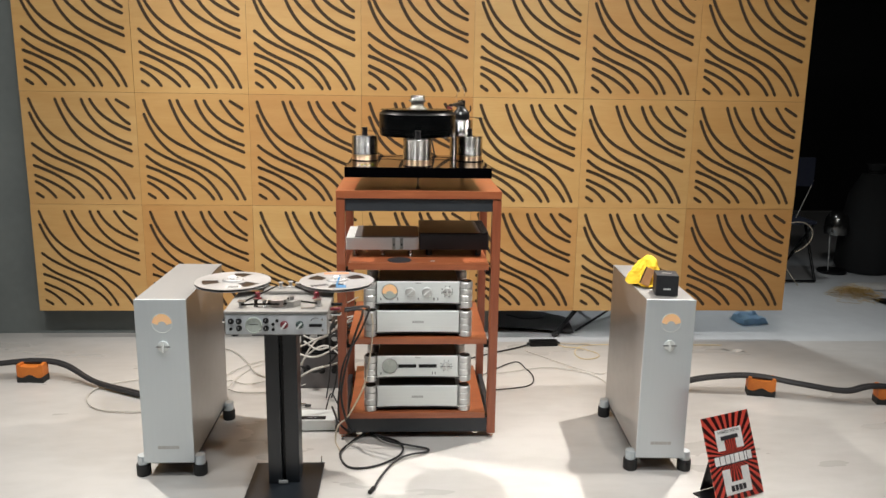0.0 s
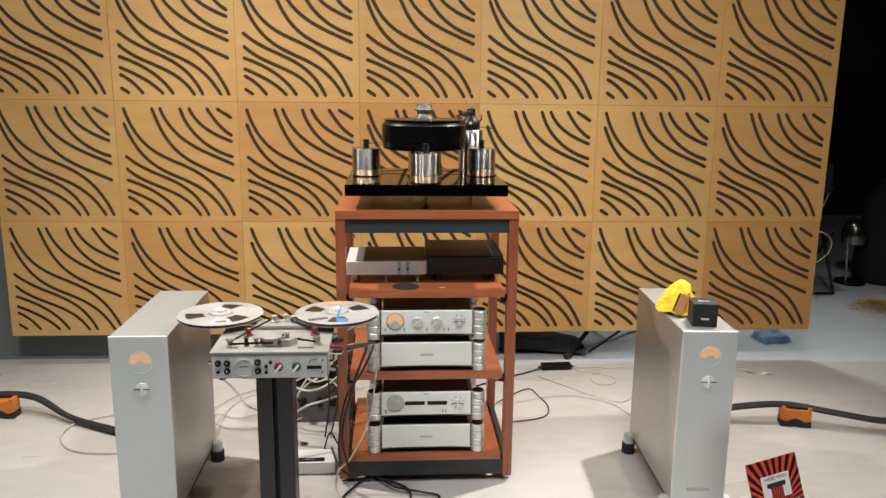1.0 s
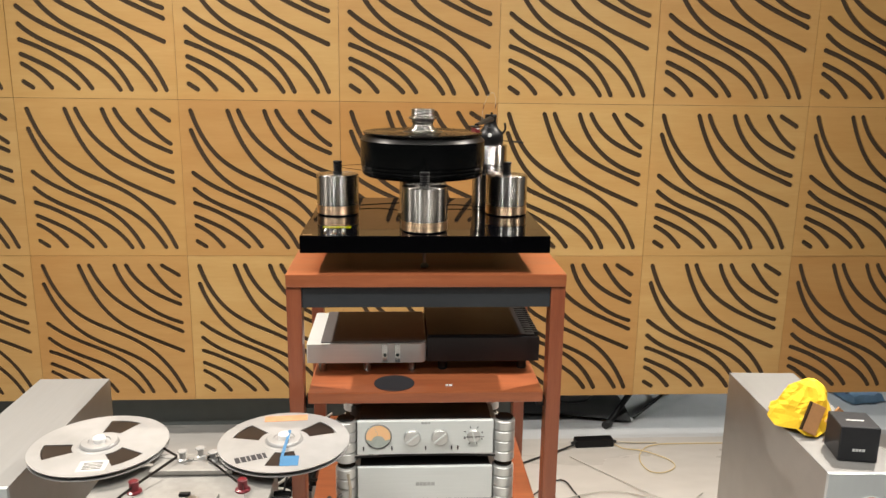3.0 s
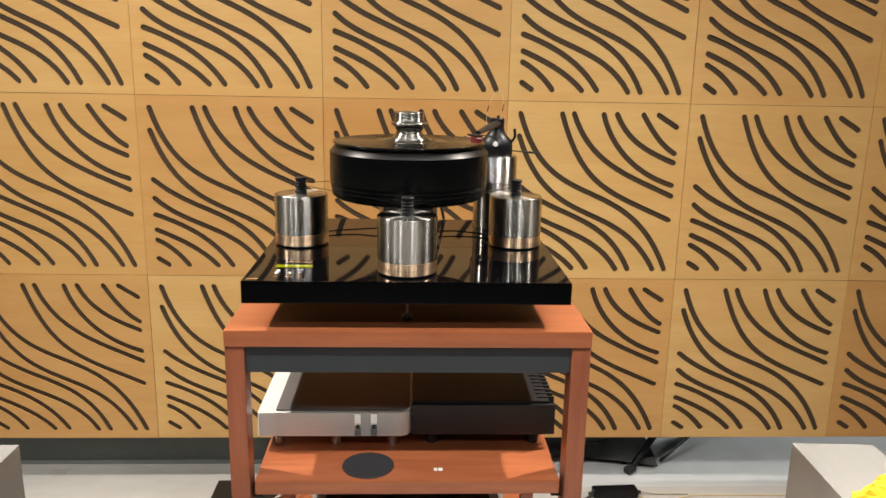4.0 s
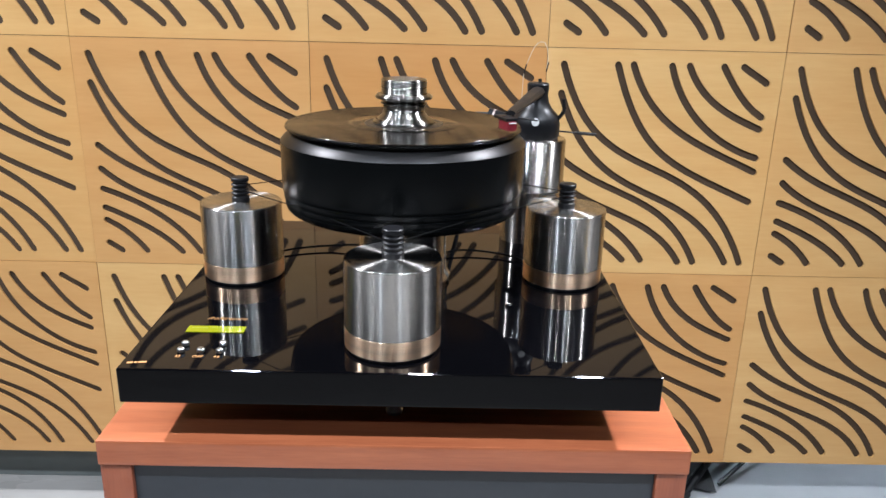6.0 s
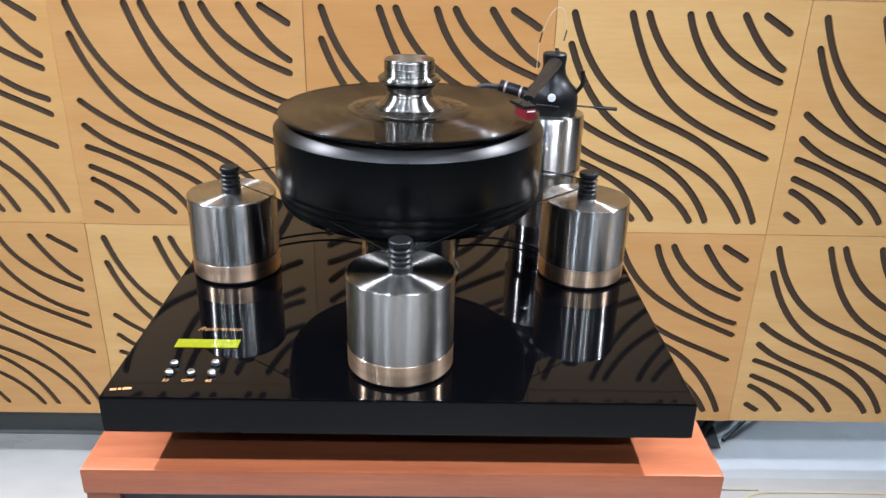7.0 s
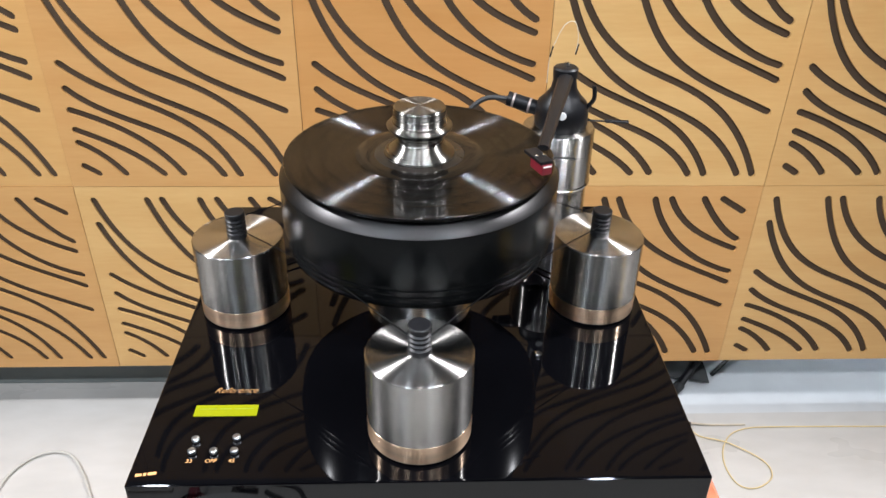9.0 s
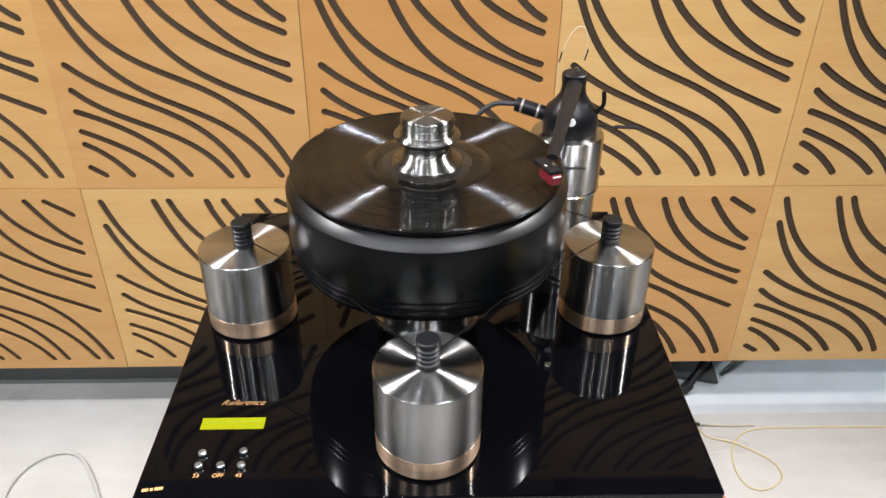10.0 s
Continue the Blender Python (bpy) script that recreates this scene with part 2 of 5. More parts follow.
M_RED = material("red_plastic", (0.16, 0.012, 0.02), 0.35, scale=20)
M_GREEN = material("dark_green_knob", (0.035, 0.06, 0.055), 0.4, scale=20)
M_COPPERHEAD = material("satin_head", (0.42, 0.35, 0.32), 0.4, 0.6, scale=20)
M_BLUE = material("blue_tape", (0.05, 0.17, 0.32), 0.5, scale=20)
M_BLUECLOTH = material("blue_cloth", (0.42, 0.63, 0.82), 0.9, scale=20, bump=0.1, bump_scale=400)
M_YELLOW = material("yellow_cloth", (0.90, 0.60, 0.035), 0.85, second=(0.80, 0.49, 0.02), scale=25, bump=0.35, bump_scale=500)
M_BEIGE = material("tan_suede", (0.55, 0.27, 0.11), 0.85, scale=25, bump=0.3, bump_scale=500)
M_ORANGE = material("orange_block", (0.72, 0.21, 0.03), 0.55, second=(0.58, 0.15, 0.02), scale=15, bump=0.15, bump_scale=150)
M_CABLE = material("black_cable_braid", (0.02, 0.019, 0.02), 0.55, scale=60, bump=0.3, bump_scale=600)
M_GREYCABLE = material("clear_grey_cable", (0.58, 0.56, 0.51), 0.3, scale=20, coat=0.5)
M_CREAM = material("cream_cable", (0.6, 0.52, 0.4), 0.4, scale=20, coat=0.3)
M_YELLOWCABLE = material("yellow_cord", (0.76, 0.60, 0.30), 0.6, scale=20)
M_STAND = material("black_stand_paint", (0.011, 0.014, 0.018), 0.35, scale=8, bump=0.08, bump_scale=400)
M_NAVY = material("navy_fabric", (0.012, 0.016, 0.035), 0.8, scale=20, bump=0.2)
M_PAPER = material("pale_paper", (0.6, 0.58, 0.54), 0.7, scale=10)
# amplifier top metal, its colour darkened to offset the strong lamps overhead
M_TOP = material("darkened_top_metal", (0.27, 0.265, 0.255), 0.58, 0.3, second=(0.24, 0.235, 0.225), scale=3, stretch=(30, 1, 1))


# Mesh helpers
def part(name, bm, mat, parent=None, label="", m=None, smooth=False):
    """Links a bmesh as one mesh object under a thing or a part."""
    bmesh.ops.recalc_face_normals(bm, faces=bm.faces)
    me = bpy.data.meshes.new(name)
    bm.to_mesh(me)
    bm.free()
    me.materials.append(mat)
    if smooth:
        for p in me.polygons:
            p.use_smooth = True
        me.set_sharp_from_angle(angle=radians(35))
    ob = new(name, me)
    ob.parent = parent
    if m is not None:
        ob.matrix_basis = m
    return tagged(ob, label)


def thing(name, x, y, z, label, category, group="", rz=0):
    ob = new(name)
    ob.empty_display_size = 0.05
    ob.matrix_basis = pose(x, y, z, 0, 0, rz)
    return tagged(ob, label, category, group)


def box(x0, x1, y0, y1, z0, z1, bevel=0.0, seg=2, bm=None):
    b = bmesh.new()
    bmesh.ops.create_cube(b, size=1, matrix=Matrix.Translation(((x0 + x1) / 2, (y0 + y1) / 2, (z0 + z1) / 2)) @ Matrix.Diagonal((x1 - x0, y1 - y0, z1 - z0, 1)))
    if bevel:
        bmesh.ops.bevel(b, geom=b.edges[:], offset=bevel, segments=seg, profile=0.7, affect="EDGES")
    if bm is None:
        return b
    me = bpy.data.meshes.new("tmp")
    b.to_mesh(me)
    b.free()
    bm.from_mesh(me)
    bpy.data.meshes.remove(me)
    return bm


def lathe(profile, seg=48, bm=None, at=(0, 0, 0)):
    """Turns (radius, height) rows round the z axis."""
    bm = bm or bmesh.new()
    rings = []
    for r, z in profile:
        if r < 1e-6:
            rings.append([bm.verts.new((at[0], at[1], at[2] + z))])
        else:
            rings.append([bm.verts.new((at[0] + r * math.cos(2 * math.pi * k / seg), at[1] + r * math.sin(2 * math.pi * k / seg), at[2] + z)) for k in range(seg)])
    for a, b in zip(rings, rings[1:]):
        for k in range(seg):
            j = (k + 1) % seg
            if len(a) == 1 and len(b) == 1:
                continue
            if len(a) == 1:
                bm.faces.new((a[0], b[k], b[j]))
            elif len(b) == 1:
                bm.faces.new((a[k], a[j], b[0]))
            else:
                bm.faces.new((a[k], a[j], b[j], b[k]))
    return bm


def disc(r, z0, z1, bevel=0.001, seg=32, bm=None, at=(0, 0, 0)):
    return lathe([(0, z0), (r - bevel, z0), (r, z0 + bevel), (r, z1 - bevel), (r - bevel, z1), (0, z1)], seg, bm, at)


def smooth_line(points, steps=8):
    """A Catmull-Rom line through the points."""
    p = [Vector(q) for q in points]
    p = [p[0] * 2 - p[1]] + p + [p[-1] * 2 - p[-2]]
    out = []
    for i in range(1, len(p) - 2):
        for s in range(steps):
            t = s / steps
            out.append(0.5 * (2 * p[i] + (p[i + 1] - p[i - 1]) * t + (2 * p[i - 1] - 5 * p[i] + 4 * p[i + 1] - p[i + 2]) * t * t
                              + (3 * p[i] - p[i - 1] - 3 * p[i + 1] + p[i + 2]) * t ** 3))
    return out + [p[-2]]


def tube(points, r, seg=8, steps=8, bm=None, smooth=True):
    bm = bm or bmesh.new()
    line = smooth_line(points, steps) if smooth else [Vector(q) for q in points]
    rings, up = [], Vector((0.13, 0.21, 0.97))
    for i, q in enumerate(line):
        d = (line[min(i + 1, len(line) - 1)] - line[max(i - 1, 0)]).normalized()
        a = d.cross(up)
        if a.length < 0.1:
            a = d.cross(Vector((1, 0.2, 0)))
        a.normalize()
        b = d.cross(a)
        rings.append([bm.verts.new(q + r * (math.cos(2 * math.pi * k / seg) * a + math.sin(2 * math.pi * k / seg) * b)) for k in range(seg)])
    for a, b in zip(rings, rings[1:]):
        for k in range(seg):
            bm.faces.new((a[k], a[(k + 1) % seg], b[(k + 1) % seg], b[k]))
    bm.faces.new(rings[0])
    bm.faces.new(rings[-1][::-1])
    return bm


def prism(outline, z0, z1, bm=None):
    """Raises a closed outline in x and y from z0 to z1."""
    bm = bm or bmesh.new()
    lo = [bm.verts.new((x, y, z0)) for x, y in outline]
    hi = [bm.verts.new((x, y, z1)) for x, y in outline]
    bm.faces.new(lo[::-1])
    bm.faces.new(hi)
    for k in range(len(lo)):
        j = (k + 1) % len(lo)
        bm.faces.new((lo[k], lo[j], hi[j], hi[k]))
    return bm


def letters(name, text, size, mat, parent, m, shear=0.0, depth=0.0002, label="", thin=0.0):
    c = bpy.data.curves.new(name, "FONT")
    c.body, c.size, c.extrude, c.shear, c.offset = text, size, depth, shear, -thin
    c.align_x = "CENTER"
    tmp = bpy.data.objects.new("tmp", c)
    me = bpy.data.meshes.new_from_object(tmp)
    bpy.data.objects.remove(tmp)
    me.materials.clear()
    me.materials.append(mat)
    ob = new(name, me)
    ob.parent, ob.matrix_basis = parent, m
    return tagged(ob, label)


def bars(widths, height, gap, depth=0.0004):
    """A row of plain bars, centred, lying in the x and y plane."""
    bm = bmesh.new()
    x = -(sum(widths) + gap * (len(widths) - 1)) / 2
    for w in widths:
        box(x, x + w, -height / 2, height / 2, 0, depth, bm=bm)
        x += w + gap
    return bm


FRONT = pose(0, 0, 0, 90, 0, 0)  # turns things drawn flat to face the front, towards -y


def front(x, y, z):
    return Matrix.Translation((x, y, z)) @ FRONT


# The large structure
def structure(name, bm, mat, label, category):
    return tagged(part(name, bm, mat), label, category, kind="structure")


structure("ground", box(-7, 7, -5, 9, -0.12, -0.004), M_FLOOR_B, "cool white show-room floor reaching behind the panel screen", "floor")
structure("floor", prism([(-6.9, -4.9), (6.9, -4.9), (6.9, 4.175), (0.45, 4.175), (0.45, 4.346), (-6.9, 4.346)], -0.0035, 0.0), M_FLOOR, "pale veined marble-look floor covering under the equipment", "floor")
structure("ceiling", box(-7, 7, -5, 9, 3.3, 3.4), M_CEIL, "black ceiling of the show room", "ceiling")
structure("wall_south", box(-7, 7, -5.1, -5, 0, 3.3), M_DARKWALL, "plain dark grey wall of the show room", "wall")
structure("wall_east", box(7, 7.1, -5, 9, 0, 3.3), M_VOIDBLACK, "plain added wall, black like the unlit corner", "wall")
structure("wall_west", box(-7.1, -7, -5, 9, 0, 3.3), M_DARKWALL, "plain dark grey wall of the show room", "wall")
structure("wall_far", box(-7, 7, 9, 9.1, 0, 3.3), M_VOIDBLACK, "added black wall closing the unlit depth of the corner", "wall")
structure("wall_north", box(-7, 0.52, 4.347, 4.47, 0, 3.3), M_DARKWALL, "dark grey painted wall behind the wooden panels", "wall")

# Wooden panels with carved slots
PW, PH, PT = 0.596, 0.593, 0.006
S_LONG = [(0.043, 0.553, 0.556, 0.034, 73, 67, 1.51, 1.58), (0.041, 0.481, 0.516, 0.034, 71, 61, 1.59, 1.34), (0.041, 0.322, 0.429, 0.034, 41, 65, 1.12, 1.35), (0.042, 0.26, 0.388, 0.033, 44, 59, 1.0, 1.16), (0.041, 0.206, 0.286, 0.037, 19, 57, 1.03, 1.06), (0.042, 0.155, 0.237, 0.036, 23, 47, 0.99, 1.02), (0.042, 0.121, 0.141, 0.037, 26, 53, 1.03, 1.03), (0.042, 0.058, 0.074, 0.037, 36, 36, 1.0, 1.0)]
S_HIGH = [(0.179, 0.554, 0.557, 0.206, 72, 24, 1.47, 1.36), (0.218, 0.555, 0.559, 0.287, 70, 25, 1.22, 1.07), (0.315, 0.554, 0.558, 0.324, 74, 16, 1.08, 1.06), (0.359, 0.555, 0.557, 0.399, 66, 22, 1.16, 1.04), (0.446, 0.555, 0.558, 0.43, 58, 28, 0.97, 0.97), (0.496, 0.555, 0.558, 0.516, 36, 36, 1.0, 1.0)]


def slot_outline(x0, z0, x1, z1, a0, a1, k0=1.0, k1=1.0, r=0.0090):
    """The outline of a round-ended slot that runs along a bent line."""
    p, q = Vector((x0, z0)), Vector((x1, z1))
    k = (q - p).length
    u = k * k0 * Vector((math.cos(radians(a0)), -math.sin(radians(a0))))
    v = k * k1 * Vector((math.cos(radians(a1)), -math.sin(radians(a1))))
    n = max(3, int((q - p).length / 0.025))
    line, ways = [], []
    for i in range(n + 1):
        t = i / n
        line.append((2 * t ** 3 - 3 * t * t + 1) * p + (t ** 3 - 2 * t * t + t) * u + (3 * t * t - 2 * t ** 3) * q + (t ** 3 - t * t) * v)
    for i in range(n + 1):
        d = (line[min(i + 1, n)] - line[max(i - 1, 0)]).normalized()
        ways.append(Vector((-d.y, d.x)))
    out = [c + r * w for c, w in zip(line, ways)]
    w = ways[-1]
    d = Vector((w.y, -w.x))
    out += [line[-1] + r * 0.707 * (w + d), line[-1] + r * d, line[-1] + r * 0.707 * (d - w)]
    out += [c - r * w for c, w in zip(line[::-1], ways[::-1])]
    w = ways[0]
    d = Vector((w.y, -w.x))
    out += [line[0] + r * 0.707 * (-w - d), line[0] - r * d, line[0] + r * 0.707 * (w - d)]
    return out


def panel_mesh():
    bm = bmesh.new()
    g = 0.0007
    loops = [[Vector((g, g)), Vector((PW - g, g)), Vector((PW - g, PH - g)), Vector((g, PH - g))]]
    loops += [slot_outline(*s) for s in S_LONG + S_HIGH]
    edges = []
    for lp in loops:
        vs = [bm.verts.new((q.x, 0, q.y)) for q in lp]
        edges += [bm.edges.new((vs[i], vs[(i + 1) % len(vs)])) for i in range(len(vs))]
    bmesh.ops.triangle_fill(bm, use_beauty=True, use_dissolve=False, edges=edges, normal=(0, -1, 0))
    ring = [e for e in bm.edges if len(e.link_faces) == 1]
    made = bmesh.ops.extrude_edge_only(bm, edges=ring)
    for v in [q for q in made["geom"] if isinstance(q, bmesh.types.BMVert)]:
        v.co.y += PT
    return bm


backing = structure("panel_wall", box(-1.98, 2.185, 4.2335, 4.262, 0.172, 2.535), M_SLOT, "screen of carved wooden panels hung on a black backing", "wall panelling")
first = part("panel", panel_mesh(), M_PANEL, backing, "honey-coloured wooden panel with carved wavy slots")
COLS = (-1.992, -1.404, -0.814, -0.221, 0.374, 0.971, 1.582, 2.194)
# the boards differ in tone: 0 is pale honey, 1 a full reddish brown
TONES = ((0.1, 0.75, 0.15, 0.4, 0.8, 0.15, 0.9), (0.1, 0.55, 0.7, 1.2, 0.05, 0.1, 0.45), (0.35, 0.25, 0.3, 0.55, 0.15, 0.4, 0.6), (0.2, 0.5, 0.3, 0.1, 0.4, 0.2, 0.5))
TALL = (1.0, 1.0, 1.0, 1.0, 1.012, 1.024, 1.028)
rng = random.Random(4)
for row in range(4):
    for col in range(7):
        ob = first if row == col == 0 else new("panel", first.data)
        ob.parent = backing
        tall = TALL[col]
        low = 0.168 + PH * min(row, 2) + (PH * tall if row == 3 else 0.0)
        ob.matrix_basis = Matrix.Translation((COLS[col], 4.227 + rng.uniform(-0.002, 0.002), low)) @ Matrix.Diagonal(((COLS[col + 1] - COLS[col]) / PW, 1, tall if row > 1 else 1, 1))
        k = TONES[row][col]
        ob.color = (1.03 - 0.14 * k, 1.03 - 0.28 * k, 1.03 - 0.38 * k, 1)
        if ob is not first:
            tagged(ob, "honey-coloured wooden panel with carved wavy slots")


# The equipment rack
def equipment_rack():
    x0, x1, y0, y1 = -0.255, 0.381, 2.95, 3.50
    xc = (x0 + x1) / 2
    t = thing("equipment_rack", xc, y0, 0, "cherry-wood equipment rack with three shelves and charcoal rails", "rack")
    h = (x1 - x0) / 2
    d = y1 - y0
    part("top_board", box(-h, h, 0, d, 0.990, 1.020, 0.003), M_CHERRY, t)
    for sx in (-1, 1):
        for yy in (0.004, d - 0.05):
            a, b = sorted((sx * h, sx * (h - 0.034)))
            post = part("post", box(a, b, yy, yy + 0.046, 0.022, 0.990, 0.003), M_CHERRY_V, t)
            part("foot", lathe([(0, 0.0), (0.012, 0.0), (0.012, 0.006), (0.005, 0.009), (0.005, 0.022), (0, 0.022)], 16, at=((a + b) / 2, yy + 0.023, 0)), M_CHROME, post, "small steel spike foot")
        a, b = sorted((sx * (h - 0.006), sx * (h - 0.026)))
        part("side_rail", box(a, b, 0.05, d - 0.05, 0.945, 0.988, 0.002), M_GREYBAR, t, "charcoal side rail")
        part("side_rail", box(a, b, 0.05, d - 0.05, 0.03, 0.09, 0.002), M_GREYBAR, t, "charcoal side rail")
    for z0, z1 in ((0.940, 0.988), (0.028, 0.092)):
        part("front_rail", box(-h + 0.033, h - 0.033, 0.010, 0.030, z0, z1, 0.002), M_GREYBAR, t, "charcoal front rail")
        part("rear_rail", box(-h + 0.033, h - 0.033, d - 0.03, d - 0.01, z0, z1, 0.002), M_GREYBAR, t, "charcoal rear rail")
    for z in (0.738, 0.435, 0.120):
        s = part("shelf", box(-h + 0.044, h - 0.044, -0.004, d - 0.02, z - 0.027, z, 0.003), M_CHERRY, t)
        for sx in (-1, 1):
            for yy in (0.03, d - 0.09):
                a, b = sorted((sx * (h - 0.034), sx * (h - 0.052)))
                part("bracket", box(a, b, yy, yy + 0.035, z - 0.052, z - 0.027, 0.002), M_BLACK, s, "black plastic shelf bracket")
    return t


equipment_rack()
badge = tagged(part("shelf_badge", disc(0.048, 0.0, 0.0015, 0.0003, 40), M_DARKPRINT, None, m=pose(-0.012, 3.0, 0.7385)), "round black pad lying on the upper cherry shelf", "pad")
mark = tagged(part("small_label", bars((0.006, 0.008), 0.010, 0.002, 0.0006), M_WHITEPRINT, None, m=pose(0.118, 2.985, 0.7385)), "tiny pale label on the upper cherry shelf", "label")


# The turntable on the rack
TX, TY, TZ = 0.0585, 3.226, 1.071


def pulley(parent, x, y, z, r=0.0115):
    prof = [(0, 0), (r, 0)]
    for k in range(4):
        a = 0.006 + k * 0.0055
        prof += [(r, a), (r - 0.002, a + 0.0015), (r - 0.002, a + 0.003), (r, a + 0.0045)]
    prof += [(r, 0.031), (r - 0.001, 0.032), (0, 0.032)]
    return part("pulley", lathe(prof, 24, at=(x, y, z)), M_BLACK, parent, "grooved black drive pulley", smooth=True)


def turntable():
    t = thing("turntable", TX, TY, TZ, "large turntable with black lacquered plinth, thick platter and three steel motors", "turntable")
    top = 0.039
    part("plinth", box(-0.2785, 0.2795, -0.284, 0.257, 0, top, 0.0025, 3), M_PIANO, t, "mirror-black lacquered plinth", smooth=False)
    for fx, fy in ((0.0, -0.205), (-0.2, 0.2), (0.2, 0.2)):
        part("foot", lathe([(0, -0.051), (0.009, -0.051), (0.010, -0.047), (0.007, -0.043), (0.004, -0.040), (0.004, -0.012), (0.010, -0.006), (0.010, 0), (0, 0)], 28, at=(fx, fy, 0)), M_DISC, t, "turned steel cone foot", smooth=True)
    # bearing column and platter
    part("bearing", lathe([(0, top), (0.062, top), (0.064, top + 0.006), (0.060, top + 0.012), (0.058, top + 0.016), (0.058, 0.1390), (0, 0.1390)], 48), M_STEEL, t, "steel bearing housing", smooth=True)
    r = 0.1560
    prof = [(0, 0.1395), (0.144, 0.1395), (0.1490, 0.1425)]
    for k in range(3):
        a, q = 0.1450 + k * 0.0085, 0.1512 + k * 0.0013
        prof += [(q, a), (q + 0.0012, a + 0.0045), (q - 0.0002, a + 0.0050), (q - 0.0002, a + 0.0068), (q + 0.0014, a + 0.0074)]
    prof += [(0.1552, 0.1735), (r, 0.176), (r, 0.2282)]
    platter = part("platter", lathe(prof, 128), M_PLATTER, t, "thick black platter with belt grooves", smooth=True)
    part("bevel_ring", lathe([(r, 0.2283), (0.1555, 0.2291), (0.1450, 0.2396), (0.1440, 0.2400), (0.1430, 0.2405), (0.1430, 0.2430), (0.0, 0.2430)], 128), M_BEVEL, platter, "satin grey bevel", smooth=True)
    record = [(0.0, 0.2445), (0.1485, 0.2435), (0.1502, 0.2455), (0.1495, 0.2475), (0.1465, 0.2482)]
    record += [(0.145, 0.2480), (0, 0.2480)]
    rec = part("record", lathe(record, 128), M_VINYL, t, "glossy black vinyl record", smooth=True)
    part("run_out", lathe([(0.0495, 0.24815), (0.0705, 0.24815), (0.0708, 0.2480)], 96), M_RUNOUT, rec, "smooth run-out band of the record", smooth=True)
    for q in (0.089, 0.106, 0.124):
        part("track_gap", lathe([(q - 0.0006, 0.24803), (q, 0.24812), (q + 0.0006, 0.24803)], 128), M_RUNOUT, rec, "thin gap between tracks", smooth=True)
    part("record_label", lathe([(0, 0.2484), (0.0495, 0.2484), (0.050, 0.2481)], 64), M_LABEL, rec, "dark paper record label", smooth=True)
    clamp = [(0.0, 0.2486), (0.041, 0.2486), (0.042, 0.2505), (0.0405, 0.253), (0.034, 0.256), (0.029, 0.261), (0.0268, 0.268), (0.0285, 0.2715), (0.031, 0.2735), (0.031, 0.2750), (0.0285, 0.2760),
             (0.0285, 0.2778), (0.0375, 0.2800), (0.0385, 0.2825), (0.036, 0.2850), (0.0315, 0.2860), (0.0305, 0.2875), (0.0305, 0.3020), (0.0290, 0.3040), (0.0, 0.3042)]
    part("record_clamp", lathe([(a * 0.94, b) for a, b in clamp], 96), M_CLAMP, t, "turned steel record clamp", smooth=True)
    # three motors round the platter, each with its copper foot band
    mr = 0.0527
    for a, b in ((-0.0015, -0.214), (-0.2145, 0.002), (0.2165, 0.004)):
        m = part("motor", lathe([(mr - 0.0004, top + 0.0249), (mr, top + 0.0253), (mr, top + 0.1005), (mr - 0.0010, top + 0.1016), (mr - 0.0016, top + 0.1017), (0, top + 0.1017)], 72, at=(a, b, 0)), M_STEEL, t, "turned steel motor housing", smooth=True)
        part("foot_band", lathe([(0, top + 0.003), (mr - 0.002, top + 0.003), (mr, top + 0.004), (mr, top + 0.0245), (mr - 0.0005, top + 0.0248)], 72, at=(a, b, 0)), M_COPPER, m, "copper band round the motor foot", smooth=True)
        part("seal", lathe([(0, top), (mr - 0.003, top), (mr - 0.003, top + 0.003), (0, top + 0.003)], 48, at=(a, b, 0)), M_BLACK, m, "black felt ring")
        pulley(m, a, b, top + 0.1017)
        # a thin belt round the pulley and the platter
        side = Vector((a, b)).normalized()
        across = Vector((-side.y, side.x))
        zb = top + 0.120
        for s in (-1, 1):
            p = Vector((a, b)) + across * s * 0.0105
            e = side * 0.052 + across * s * 0.1425
            part("belt", tube([(p.x, p.y, zb), (e.x, e.y, zb - 0.004)], 0.0007, 6, smooth=False), M_BELT, t, "thin black rubber drive belt")
    # arm tower
    ax, ay = 0.192, 0.194
    tower = part("arm_tower", lathe([(0, top), (0.046, top), (0.046, top + 0.078), (0.0465, top + 0.080), (0.0490, top + 0.081), (0.0490, top + 0.158), (0.0475, top + 0.1605), (0, top + 0.161)], 72, at=(ax, ay, 0)), M_STEEL, t, "turned steel arm tower", smooth=True)
    part("tower_joint", lathe([(0.0492, top + 0.0800), (0.0500, top + 0.0810), (0.0500, top + 0.0835), (0.0492, top + 0.0845)], 72, at=(ax, ay, 0)), M_CHROME, tower, "bright joint ring", smooth=True)
    za = top + 0.161
    base = part("arm_base", lathe([(0, za), (0.034, za), (0.036, za + 0.004), (0.036, za + 0.022), (0.033, za + 0.034), (0.024, za + 0.043), (0.0175, za + 0.053), (0.0155, za + 0.064), (0.0165, za + 0.074), (0.0165, za + 0.080), (0.0145, za + 0.082), (0, za + 0.082)], 40, at=(ax + 0.002, ay, 0)), M_BLACK, t, "black bell-shaped arm base", smooth=True)
    part("screw", disc(0.0055, 0, 0.002, 0.0005, 20), M_WHITEPRINT, base, "bright screw head", m=Matrix.Translation((ax - 0.004, ay - 0.0375, za + 0.028)) @ FRONT, smooth=True)
    part("pivot_pin", disc(0.003, za + 0.082, za + 0.088, 0.0005, 12, at=(ax + 0.004, ay, 0)), M_CHROME, base, "steel pivot pin")
